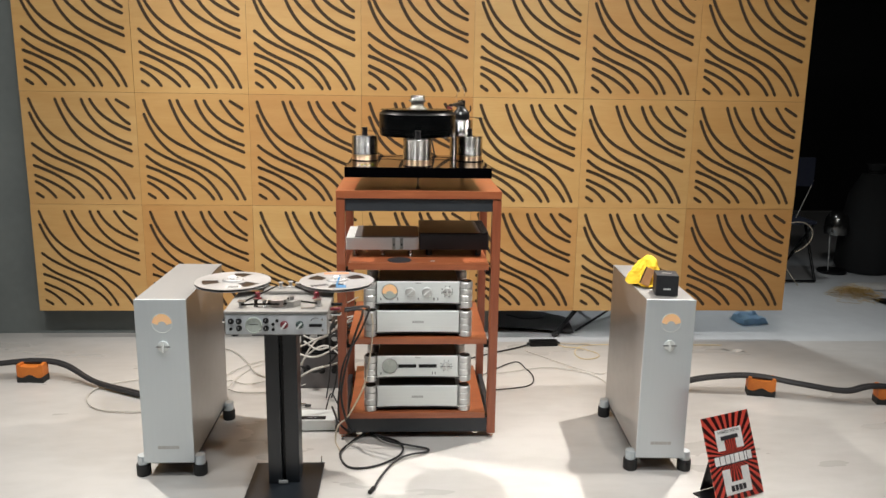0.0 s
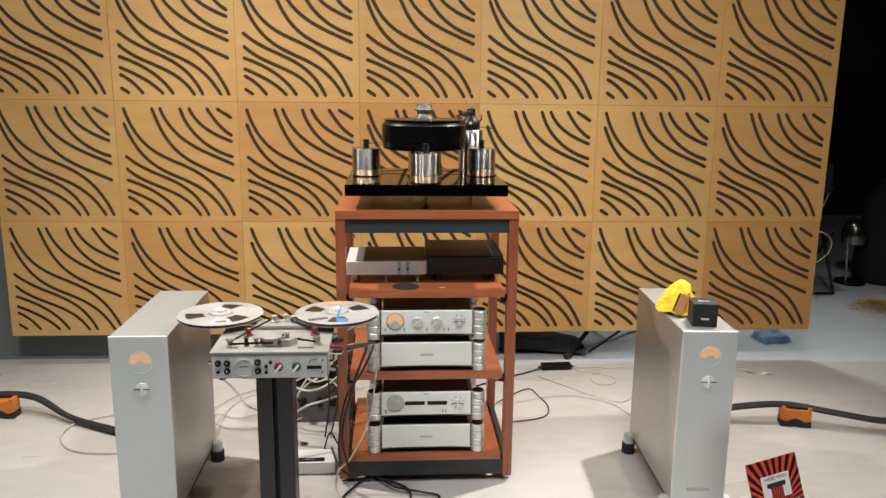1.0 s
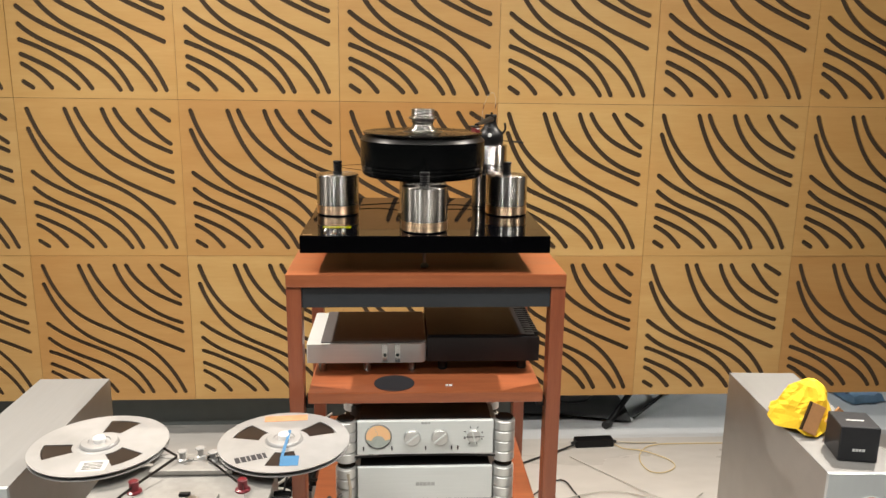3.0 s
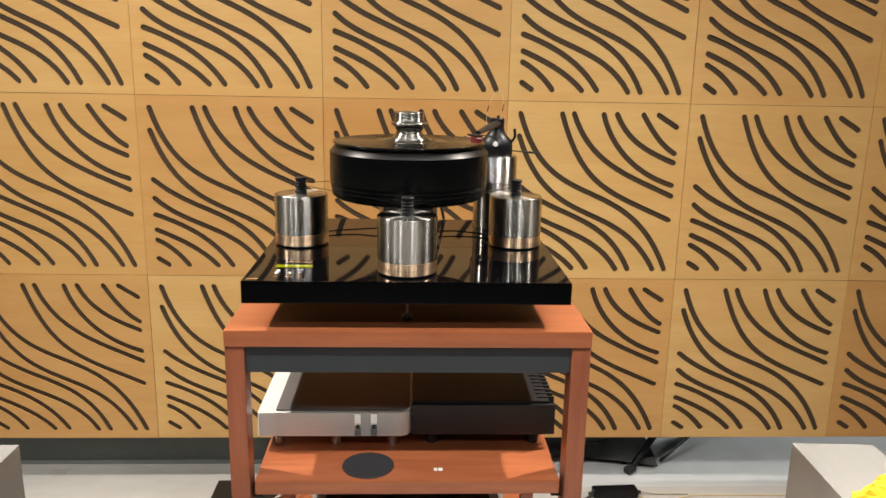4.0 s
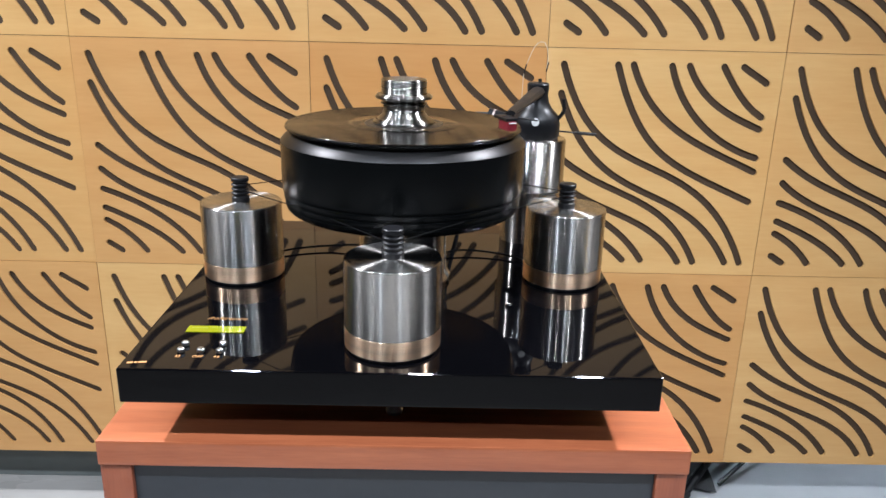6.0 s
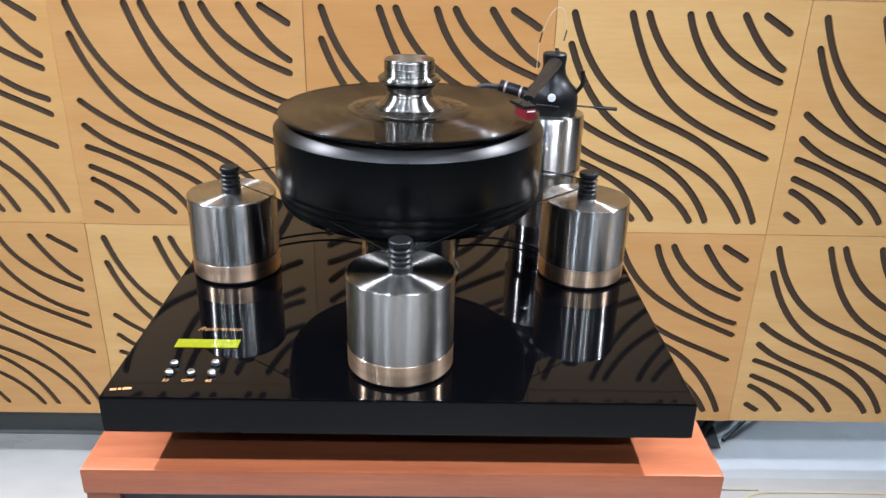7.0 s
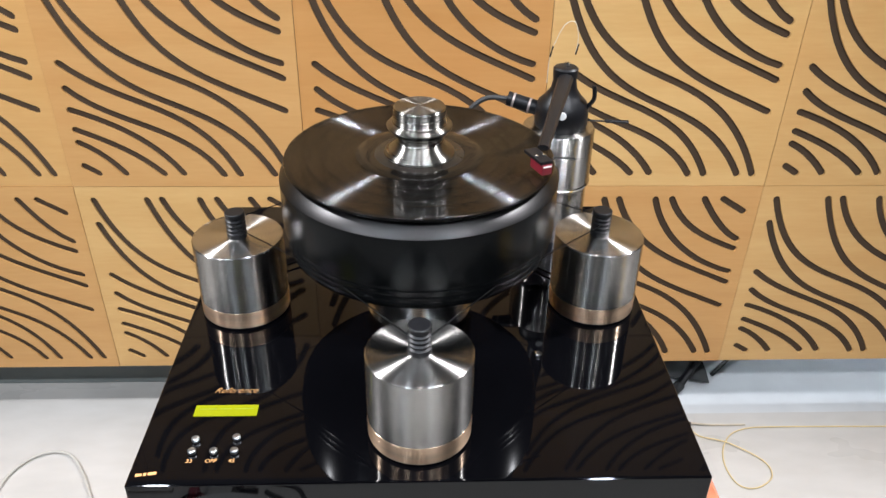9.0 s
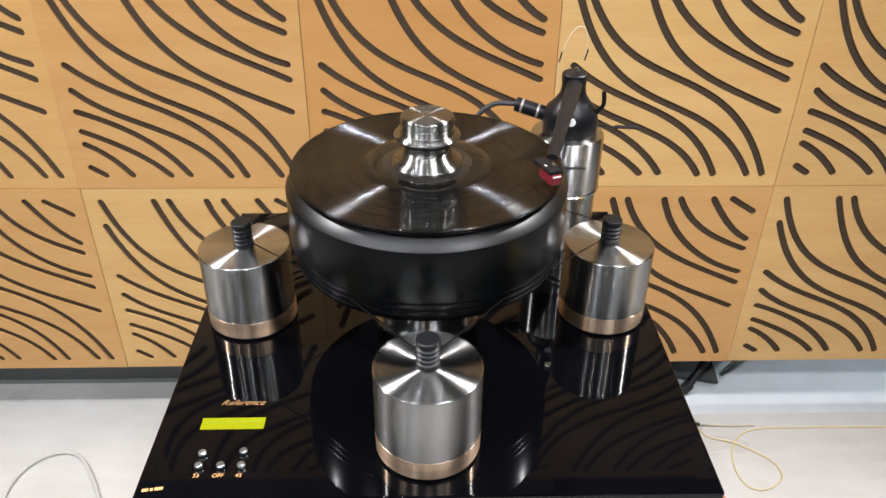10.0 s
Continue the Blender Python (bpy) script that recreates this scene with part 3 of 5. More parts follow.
    part("bias_hook", tube([(ax + 0.032, ay - 0.01, za + 0.028), (ax + 0.041, ay - 0.012, za + 0.042), (ax + 0.040, ay - 0.012, za + 0.060)], 0.003), M_BLACK, base)
    part("lift_rod", tube([(ax + 0.030, ay - 0.012, za + 0.012), (ax + 0.094, ay - 0.004, za + 0.006)], 0.0013, smooth=False), M_BEVEL, base, "thin dark rod")
    part("rod_tip", tube([(ax + 0.062, ay - 0.008, za + 0.009), (ax + 0.094, ay - 0.004, za + 0.006)], 0.0025, smooth=False), M_BLACK, base)
    plug = part("arm_plug", tube([(ax - 0.028, ay + 0.010, za + 0.020), (ax - 0.07, ay + 0.022, za + 0.030)], 0.010, 14, smooth=False), M_BLACK, base, "black cable plug", smooth=True)
    for f in (0.3, 0.8):
        c = Vector((ax - 0.028, ay + 0.010, za + 0.020)).lerp(Vector((ax - 0.07, ay + 0.022, za + 0.030)), f)
        w = Vector((-0.0014, 0.0004, 0.0003))
        part("plug_ring", tube([c - w, c + w], 0.0104, 16, smooth=False), M_COPPERHEAD, plug, "thin satin plug ring", smooth=True)
    part("arm_cable", tube([(ax - 0.068, ay + 0.021, za + 0.030), (ax - 0.10, ay + 0.03, za + 0.026), (ax - 0.125, ay + 0.03, za + 0.0), (ax - 0.13, ay + 0.035, za - 0.06), (ax - 0.11, ay + 0.05, top + 0.004)], 0.0035), M_RUBBER, plug, "thin black arm cable", smooth=True)
    # arm wand, head and pickup
    p0, p1 = Vector((ax + 0.001, ay - 0.010, za + 0.070)), Vector((0.133, -0.030, 0.268))
    bm = bmesh.new()
    d = (p1 - p0).normalized()
    s = d.cross(Vector((0, 0, 1))).normalized()
    u = s.cross(d)
    rings = []
    for f, w, hgt in ((0.0, 0.0105, 0.0085), (0.3, 0.0095, 0.0075), (0.75, 0.0072, 0.005), (1.0, 0.0065, 0.0035)):
        c = p0.lerp(p1, f)
        rings.append([bm.verts.new(c + s * w * math.cos(radians(k * 45)) + u * hgt * math.sin(radians(k * 45))) for k in range(8)])
    for a, b in zip(rings, rings[1:]):
        for k in range(8):
            bm.faces.new((a[k], a[(k + 1) % 8], b[(k + 1) % 8], b[k]))
    bm.faces.new(rings[0])
    bm.faces.new(rings[-1])
    arm = part("tonearm", bm, M_BLACK, t, "flat tapered black tonearm", smooth=True)
    hx, hy = 0.1275, -0.047
    turn = pose(hx, hy, 0, 0, 0, 22)
    head = part("headshell", box(-0.0075, 0.0075, -0.014, 0.022, 0.2625, 0.2660, 0.001), M_BLACK, arm, "black headshell", m=turn)
    for k in (-0.0045, 0.0045):
        part("head_screw", disc(0.0017, 0.2660, 0.2680, 0.0004, 12, at=(k, 0.0, 0)), M_CHROME, arm, "small steel screw", m=turn)
    part("finger_lift", tube([(0.010, -0.008, 0.2655), (0.036, -0.012, 0.262)], 0.0011, smooth=False), M_BLACK, arm, m=turn)
    cart = part("pickup", box(-0.0058, 0.0058, -0.0155, 0.010, 0.2510, 0.2623, 0.001), M_RED, t, "dark red pickup cartridge", m=turn)
    part("pickup_band", box(-0.0048, 0.0048, -0.0162, -0.0154, 0.2598, 0.2612), M_WHITEPRINT, cart, "pale band on the pickup")
    # wire loop above the arm
    part("bias_wire", tube([(ax - 0.022, ay + 0.0, za + 0.06), (ax - 0.02, ay, za + 0.098), (ax - 0.006, ay, za + 0.135), (ax + 0.008, ay, za + 0.140), (ax + 0.014, ay, za + 0.120), (ax + 0.012, ay, za + 0.098)], 0.0005, 5), M_CREAM, base, "hair-thin pale wire loop")
    for q, zz in ((-0.0205, 0.095), (0.0125, 0.098)):
        part("wire_tip", tube([(ax + q, ay, za + zz), (ax + q + 0.003, ay, za + zz + 0.014)], 0.0011, 6, smooth=False), M_BLACK, base)
    # controls on the plinth
    dx, dy = -0.203, -0.1855
    disp = part("display", box(dx - 0.0325, dx + 0.0325, dy - 0.0080, dy + 0.0080, top + 0.0002, top + 0.0010), M_LCD, t, "lit yellow-green display strip")
    part("display_text", bars((0.018, 0.012, 0.02), 0.0014, 0.003, 0.0002), material("lcd_text", (0.25, 0.3, 0.0), 0.5), disp, m=pose(dx, dy + 0.002, top + 0.0011))
    letters("script_word", "Reference", 0.0112, M_GOLD, t, pose(dx + 0.004, -0.158, top + 0.0003), 0.5, label="gold script word", thin=0.00018)
    for bx_, by_ in ((-0.2245, -0.228), (-0.1845, -0.226), (-0.2245, -0.244), (-0.2035, -0.244), (-0.1835, -0.244)):
        part("button", disc(0.0040, top, top + 0.0055, 0.0012, 20, at=(bx_, by_, 0)), M_DISC, t, "small chrome button", smooth=True)
    for txt, bx_ in (("33", -0.2255), ("OFF", -0.2045), ("45", -0.1845)):
        letters("button_caption", txt, 0.0065, M_GOLD, t, pose(bx_, -0.2565, top + 0.0003), 0.1, label="tiny gold caption")
    part("maker_mark", bars((0.006, 0.003, 0.008), 0.0035, 0.0012, 0.0003), M_GOLD, t, "gold maker's mark as plain bars", m=pose(-0.262, -0.27, top + 0.0002, 0, 0, 8))
    part("level_stud", disc(0.004, top, top + 0.004, 0.001, 16, at=(0.136, -0.100, 0)), M_CHROME, t, "small steel stud", smooth=True)
    part("motor_cable", tube([(-0.2, 0.055, top + 0.004), (-0.17, 0.09, top + 0.005), (-0.11, 0.11, top + 0.006), (-0.05, 0.10, top + 0.01), (-0.03, 0.07, top + 0.004)], 0.0015), M_BELT, t, "thin black motor cable", smooth=True)
    part("motor_cable", tube([(0.03, 0.07, top + 0.004), (0.08, 0.10, top + 0.006), (0.14, 0.09, top + 0.005), (0.19, 0.05, top + 0.004)], 0.0015), M_BELT, t, "thin black motor cable", smooth=True)
    return t


turntable()


# Tall power amplifiers on the floor
def power_amplifier(x, y, rz, label):
    """Its base point is the middle of the front face, on the floor."""
    t = thing("power_amplifier", x, y, 0, label, "amplifier", "pair of power amplifiers", rz)
    w, d, z0, z1 = 0.0885, 0.555, 0.058, 0.672
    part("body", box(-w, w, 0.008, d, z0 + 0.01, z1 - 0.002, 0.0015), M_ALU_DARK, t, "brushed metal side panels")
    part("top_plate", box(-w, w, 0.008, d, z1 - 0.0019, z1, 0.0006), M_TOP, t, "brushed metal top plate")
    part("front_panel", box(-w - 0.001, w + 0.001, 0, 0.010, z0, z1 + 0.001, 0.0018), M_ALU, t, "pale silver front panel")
    cx, cz = 0.004, 0.588
    ring = part("meter_ring", lathe([(0.0355, 0), (0.0362, 0.001), (0.0355, 0.002), (0.034, 0.0016), (0.034, 0.0)], 48), M_FACE, t, "pale metal meter ring", m=front(cx, 0, cz), smooth=True)
    bm = bmesh.new()
    n = 24
    bm.faces.new([bm.verts.new((0.034 * math.cos(math.pi * k / n), 0.034 * math.sin(math.pi * k / n), 0.0012)) for k in range(n + 1)]
                 + [bm.verts.new((0.015 * math.cos(math.pi * k / n) - 0.0, -0.008 + 0.014 * math.sin(math.pi * k / n), 0.0012)) for k in range(n, -1, -1)][1:-1])
    part("meter_face", bm, M_AMBER, ring, "amber lit meter scale")
    part("meter_cover", disc(0.0338, 0.0, 0.0009, 0.0002, 40), M_ALU, ring, "pale lower half of the meter")
    knob = part("selector", lathe([(0, 0), (0.020, 0), (0.020, 0.005), (0.017, 0.007), (0, 0.0075)], 32), M_FACE, t, "silver selector knob", m=front(cx, 0, 0.503), smooth=True)
    part("selector_bar", box(-0.003, 0.003, -0.021, 0.021, 0.0075, 0.013, 0.001), M_FACE, knob)
    for s in (-1, 1):
        part("selector_mark", box(s * 0.015 - 0.010, s * 0.015 + 0.010, -0.0015, 0.0015, 0.0076, 0.0084), M_DARKPRINT, knob)
    part("name_plate", bars((0.014, 0.016, 0.014, 0.014, 0.014), 0.012, 0.001), M_GREYPRINT, t, "grey maker's name as plain bars", m=front(0, 0, 0.118))
    for sx in (-1, 1):
        for yy in (0.028, d - 0.045):
            fx = sx * (w + 0.014)
            f = part("foot", lathe([(0, 0.0), (0.024, 0.0), (0.0255, 0.003), (0.0255, 0.040), (0.024, 0.043), (0, 0.043)], 32, at=(fx, yy, 0)), M_RUBBER, t, "black rubber foot", smooth=True)
            part("foot_cap", lathe([(0, 0.043), (0.020, 0.043), (0.020, 0.074), (0.018, 0.077), (0, 0.077)], 32, at=(fx, yy, 0)), M_ALU, f, "silver foot cap", smooth=True)
    part("base_plate", box(-w + 0.003, w - 0.003, 0.012, d - 0.01, 0.050, 0.069, 0.003), M_GREYBAR, t, "dark base plate")
    return t


power_amplifier(-0.8435, 2.655, 0, "tall silver power amplifier with amber meter, standing on black feet")
power_amplifier(0.968, 2.655, -2.6, "tall silver power amplifier carrying a yellow cloth, on black feet")


# Preamplifier units stacked on the shelves
def stacked_unit(x, y, z, kind, label, group):
    """One unit, with its ringed corner columns; the base point is the middle of its foot line."""
    t = thing("hifi_unit", x, y, z, label, "hi-fi unit", group)
    w, h, d = 0.162, 0.086, 0.33
    part("case", box(-w + 0.006, w - 0.006, 0.008, d, 0.024, 0.024 + h - 0.002, 0.002), M_BLACKBOX, t, "dark metal case")
    part("front_plate", box(-w, w, 0, 0.010, 0.021, 0.021 + h, 0.004, 3), M_FACE, t, "pale silver front plate")
    for sx in (-1, 1):
        for yy in (0.018, d - 0.02):
            prof = [(0, 0)]
            for k in range(4):
                a = 0.001 + k * 0.0262
                prof += [(0.0245, a), (0.0262, a + 0.002), (0.0262, a + 0.022), (0.0245, a + 0.024), (0.0225, a + 0.0245), (0.0225, a + 0.0258)]
            prof += [(0.0225, 0.106), (0, 0.106)]
            col = part("corner_column", lathe(prof, 28, at=(sx * (w + 0.027), yy, 0)), M_COLUMN, t, "ringed silver corner column", smooth=True)
            part("column_cap", disc(0.0215, 0.106, 0.109, 0.001, 24, at=(sx * (w + 0.027), yy, 0)), M_BLACK, col, "black cap", smooth=True)
    # arched tray that joins the feet
    for name, lo, hi, mat, lab in (("tray", 0.010, 0.015, M_BLACK, "thin black arched tray"), ("tray_edge", 0.0155, 0.0195, M_DISC, "silver edge of the tray")):
        bm = bmesh.new()
        rows = []
        for k in range(17):
            f = -1 + k / 8
            xx, rise = f * (w + 0.03), 0.006 * (1 - f * f)
            rows.append([bm.verts.new((xx, yy, q + rise)) for yy, q in ((0.002, lo), (d - 0.01, lo), (d - 0.01, hi), (0.002, hi))])
        for a, b in zip(rows, rows[1:]):
            for k in range(4):
                bm.faces.new((a[k], a[(k + 1) % 4], b[(k + 1) % 4], b[k]))
        bm.faces.new(rows[0])
        bm.faces.new(rows[-1])
        part(name, bm, mat, t, lab)
    part("name_plate", bars((0.008, 0.007, 0.009, 0.008, 0.009) if kind == "plain" else (0.006, 0.008, 0.005), 0.009 if kind == "plain" else 0.004, 0.001, 0.0005), M_GREYPRINT, t, "grey maker's name as plain bars", m=front(0, 0, 0.062 if kind == "plain" else 0.101))

    def dial(cx, cz, r, lit):
        ring = part("meter_ring", lathe([(r - 0.001, 0), (r, 0.001), (r - 0.001, 0.003), (r - 0.003, 0.0022), (r - 0.003, 0)], 40), M_DISC, t, "silver meter ring", m=front(cx, 0, cz), smooth=True)
        part("meter_cover", disc(r - 0.003, 0, 0.0009, 0.0002, 36), M_PALEDIAL, ring, "pale meter face")
        bm = bmesh.new()
        n, q = 20, r - 0.003
        bm.faces.new([bm.verts.new((q * math.cos(math.pi * (k / n * 1.16 - 0.08)), q * math.sin(math.pi * (k / n * 1.16 - 0.08)), 0.0013)) for k in range(n + 1)]
                     + [bm.verts.new((0.55 * q * math.cos(math.pi * k / n), -0.45 * q + 0.5 * q * math.sin(math.pi * k / n), 0.0013)) for k in range(n, -1, -1)][1:-1])
        part("meter_scale", bm, M_AMBER if lit else M_PALEDIAL, ring, "amber lit scale" if lit else "unlit grey scale")
        part("needle", box(-0.0003, 0.0003, 0.004, q - 0.003, 0.0014, 0.0018), M_GREYPRINT, ring, m=pose(0, 0, 0, 0, 0, 20))

    def knob(cx, cz, r):
        k = part("knob", lathe([(0, 0), (r, 0), (r, 0.008), (r - 0.002, 0.010), (0, 0.0105)], 32), M_COLUMN, t, "round silver knob", m=front(cx, 0, cz), smooth=True)
        part("knob_pointer", box(-0.0018, 0.0018, -r * 0.95, r * 0.95, 0.0105, 0.0135, 0.0006), M_FACE, k, m=pose(0, 0, 0, 0, 0, -50))

    def selector(cx, cz):
        k = part("selector", lathe([(0, 0), (0.016, 0), (0.016, 0.006), (0.014, 0.008), (0, 0.0085)], 32), M_COLUMN, t, "silver source selector", m=front(cx, 0, cz), smooth=True)
        part("selector_pointer", box(-0.0018, 0.0018, -0.018, 0.018, 0.0085, 0.012, 0.0005), M_FACE, k, m=pose(0, 0, 0, 0, 0, 15))
        part("selector_line", box(-0.024, 0.024, -0.0010, 0.0010, 0.0086, 0.0092), M_DARKPRINT, k)
        for a in range(8):
            part("tick", box(0.020, 0.0245, -0.0012, 0.0012, 0, 0.0006), M_DARKPRINT, k, m=pose(0, 0, 0, 0, 0, 45 * a + 20))

    def switch(cx, cz):
        part("switch", box(-0.0016, 0.0016, -0.0045, 0.0045, 0, 0.004, 0.0006), M_DARKPRINT, t, "small dark toggle switch", m=front(cx, 0, cz))

    if kind == "preamp":
        dial(-0.112, 0.068, 0.032, True)
        knob(-0.032, 0.066, 0.0195)
        knob(0.034, 0.066, 0.0195)
        selector(0.114, 0.068)
        for cx in (-0.147, -0.080, 0.0, 0.062, 0.077):
            switch(cx, 0.038)
    if kind == "dac":
        dial(-0.112, 0.066, 0.032, False)
        for cx in (-0.042, 0.040):
            part("display_window", box(-0.036, 0.036, -0.007, 0.007, 0, 0.0012, 0.0004), M_BLACK, t, "dark display window", m=front(cx, 0, 0.066))
        selector(0.114, 0.066)
        for cx in (-0.147, 0.060, 0.071):
            switch(cx, 0.036)
    return t


SX, SY = 0.0625, 2.957
for zb, kind, label, grp in ((0.4355, "plain", "silver power-supply unit with blank front and ringed columns", "stack on the middle shelf"),
                             (0.5545, "preamp", "silver preamplifier with amber meter and three knobs", "stack on the middle shelf"),
                             (0.1205, "plain", "silver power-supply unit with blank front on the bottom shelf", "stack on the bottom shelf"),
                             (0.2475, "dac", "silver converter unit with two dark displays", "stack on the bottom shelf")):
    stacked_unit(SX, SY, zb, kind, label, grp)


def small_silver_box():
    t = thing("silver_streamer", -0.079, 3.06, 0.738, "small silver box with dark grey lid on the upper shelf", "hi-fi box")
    w, d = 0.146, 0.255
    out = []
    for cx, cy, a0, r in ((w - 0.022, 0.022, -90, 0.022), (w - 0.004, d - 0.004, 0, 0.004), (-w + 0.004, d - 0.004, 90, 0.004), (-w + 0.004, 0.004, 180, 0.004)):
        out += [(cx + r * math.cos(radians(a0 + 15 * k)), cy + r * math.sin(radians(a0 + 15 * k))) for k in range(7)]
    part("case", prism(out, 0.030, 0.078), M_FACE, t, "pale silver wrap-round case")
    part("lid", prism([(x + 0.034 if x < 0 else x - 0.003, 0.008 + y * 0.965) for x, y in out], 0.0785, 0.0815), M_GREYTOP, t, "dark grey lid")
    for k in (0.044, 0.075):
        part("light_slot", box(k - 0.006, k + 0.006, -0.0012, 0.0, 0.032, 0.077), M_CHROME, t, "polished vertical strip")
        part("button", disc(0.004, 0, 0.002, 0.0004, 14), M_GREEN, t, "small dark button", m=front(k, -0.0012, 0.050))
    for fx in (-0.11, 0.0, 0.11):
        part("foot", disc(0.010, 0, 0.030, 0.001, 20, at=(fx, 0.03, 0)), M_STEEL, t)
        part("foot", disc(0.010, 0, 0.030, 0.001, 20, at=(fx, d - 0.03, 0)), M_STEEL, t)


def small_black_box():
    t = thing("black_amplifier", 0.2085, 3.07, 0.738, "small black box with cooling fins on the upper shelf", "hi-fi box")
    w, d = 0.139, 0.31
    part("case", box(-w, w - 0.012, 0.006, d, 0.030, 0.096, 0.002), M_BLACKBOX, t)
    part("front_plate", box(-w - 0.001, w, 0, 0.008, 0.028, 0.090, 0.0015), M_BLACKBOX, t)
    for k in range(16):
        part("fin", box(w - 0.034, w, 0.02 + k * 0.018, 0.02 + k * 0.018 + 0.006, 0.032, 0.098, 0.0006), M_BLACKBOX, t, "black cooling fin")
    for fx in (-0.1, 0.1):
        for fy in (0.03, d - 0.03):
            part("foot", disc(0.012, 0, 0.030, 0.001, 20, at=(fx, fy, 0)), M_RUBBER, t)


small_silver_box()
small_black_box()


# The portable tape recorder on its stand
def speaker_stand():
    t = thing("column_stand", -0.414, 2.60, 0, "black steel column stand with a flat base plate", "stand")
    part("base_plate", box(-0.125, 0.125, -0.155, 0.115, 0.012, 0.024, 0.002), M_STAND, t)
    for fx in (-0.112, 0.112):
        for fy in (-0.142, 0.102):
            part("spike", tube([(fx, fy, 0.0), (fx, fy, 0.012)], 0.006, 8, smooth=False), M_CHROME, t)
    part("spike_stem", tube([(0.115, 0.105, 0.024), (0.115, 0.105, 0.052)], 0.003, 8, smooth=False), M_CHROME, t, "thin steel stud")
    part("column", box(-0.056, -0.008, -0.045, 0.045, 0.024, 0.592, 0.004), M_STAND, t, "black square column")
    part("column", box(0.004, 0.052, -0.035, 0.055, 0.024, 0.592, 0.004), M_STAND, t, "black square column")
    part("column_web", box(-0.008, 0.004, -0.02, 0.03, 0.024, 0.592), M_BLACK, t, "recessed black web")
    part("cable_tie", box(-0.02, 0.012, -0.050, -0.0465, 0.028, 0.040, 0.001), M_GREYPRINT, t, "small grey tag")
    part("top_plate", box(-0.085, 0.085, -0.10, 0.10, 0.592, 0.600, 0.002), M_STAND, t)


speaker_stand()


def reel(x, y, z, turn, label, group):
    t = thing("tape_reel", x, y, z, label, "tape reel", group)
    R = 0.1335

    def flange(z0, z1):
        bm = bmesh.new()
        loops = [[(R * math.cos(radians(a * 5)), R * math.sin(radians(a * 5))) for a in range(72)]]
        for k in range(3):
            c = turn + 120 * k
            lp = [(0.108 * math.cos(radians(c + a)), 0.108 * math.sin(radians(c + a))) for a in range(-19, 20, 4)]
            lp += [(0.052 * math.cos(radians(c + a)), 0.052 * math.sin(radians(c + a))) for a in range(23, -24, -6)]
            loops.append(lp)
        edges = []
        for lp in loops:
            vs = [bm.verts.new((a, b, z1)) for a, b in lp]
            edges += [bm.edges.new((vs[i], vs[(i + 1) % len(vs)])) for i in range(len(vs))]
        bmesh.ops.triangle_fill(bm, use_beauty=True, edges=edges, normal=(0, 0, 1))
        ring = [e for e in bm.edges if len(e.link_faces) == 1]
        made = bmesh.ops.extrude_edge_only(bm, edges=ring)
        for v in [q for q in made["geom"] if isinstance(q, bmesh.types.BMVert)]:
            v.co.z = z0
        return bm

    top = part("upper_flange", flange(0.0088, 0.0102), M_REEL, t, "white metal flange with three windows")
    part("lower_flange", flange(0.0, 0.0014), M_REEL, t, "white metal flange with three windows")
    part("tape_pack", lathe([(0.05, 0.0016), (0.106, 0.0016), (0.106, 0.0086), (0.05, 0.0086), (0.05, 0.0016)], 64), M_TAPE, t, "wound dark tape", smooth=True)
    part("hub", lathe([(0, 0), (0.046, 0), (0.046, 0.0104), (0.038, 0.0112), (0.036, 0.0165), (0.034, 0.018), (0.022, 0.018), (0.020, 0.015), (0, 0.015)], 40), M_REEL, t, "white reel hub", smooth=True)
    part("hub_nut", lathe([(0, 0.015), (0.012, 0.015), (0.012, 0.024), (0.010, 0.026), (0, 0.026)], 20), M_WHITEPRINT, t, "white reel nut", smooth=True)
    return t, top


r1, flange1 = reel(-0.607, 2.742, 0.7105, 80, "white metal tape reel with a dark printed square", "two tape reels")
part("sticker", box(-0.026, 0.026, -0.020, 0.020, 0.0103, 0.0107), M_PAPER, r1, "white sticker", m=pose(0.02, -0.092, 0, 0, 0, 6))
for k in range(5):
    part("sticker_print", box(-0.018, 0.018, -0.0135 + k * 0.006, -0.0105 + k * 0.006, 0.0108, 0.0110), M_DARKPRINT, r1, m=pose(0.02, -0.092, 0, 0, 0, 6))
r2, flange2 = reel(-0.237, 2.747, 0.7105, 36, "white metal tape reel with orange and blue tape marks", "two tape reels")
part("orange_label", box(-0.046, 0.046, -0.014, 0.014, 0.0103, 0.0107), material("orange_paper", (0.66, 0.33, 0.17), 0.6, second=(0.55, 0.25, 0.12), scale=60), r2, "orange paper label", m=pose(-0.010, 0.104, 0, 0, 0, 5))
part("blue_tape", box(-0.003, 0.003, -0.045, 0.045, 0.0186, 0.0190), M_BLUE, r2, "strip of blue tape", m=pose(0.008, -0.030, 0.0, 12, 0, -4))
part("blue_tape", box(-0.018, 0.018, -0.020, 0.020, 0.0103, 0.0107), M_BLUE, r2, "patch of blue tape", m=pose(0.022, -0.088, 0, 0, 0, 3))
part("stamp", bars((0.009, 0.009, 0.006, 0.009, 0.009, 0.006), 0.022, 0.0025), M_DARKPRINT, r2, "row of dark printed bars", m=pose(-0.055, -0.075, 0.0103, 0, 0, 22))


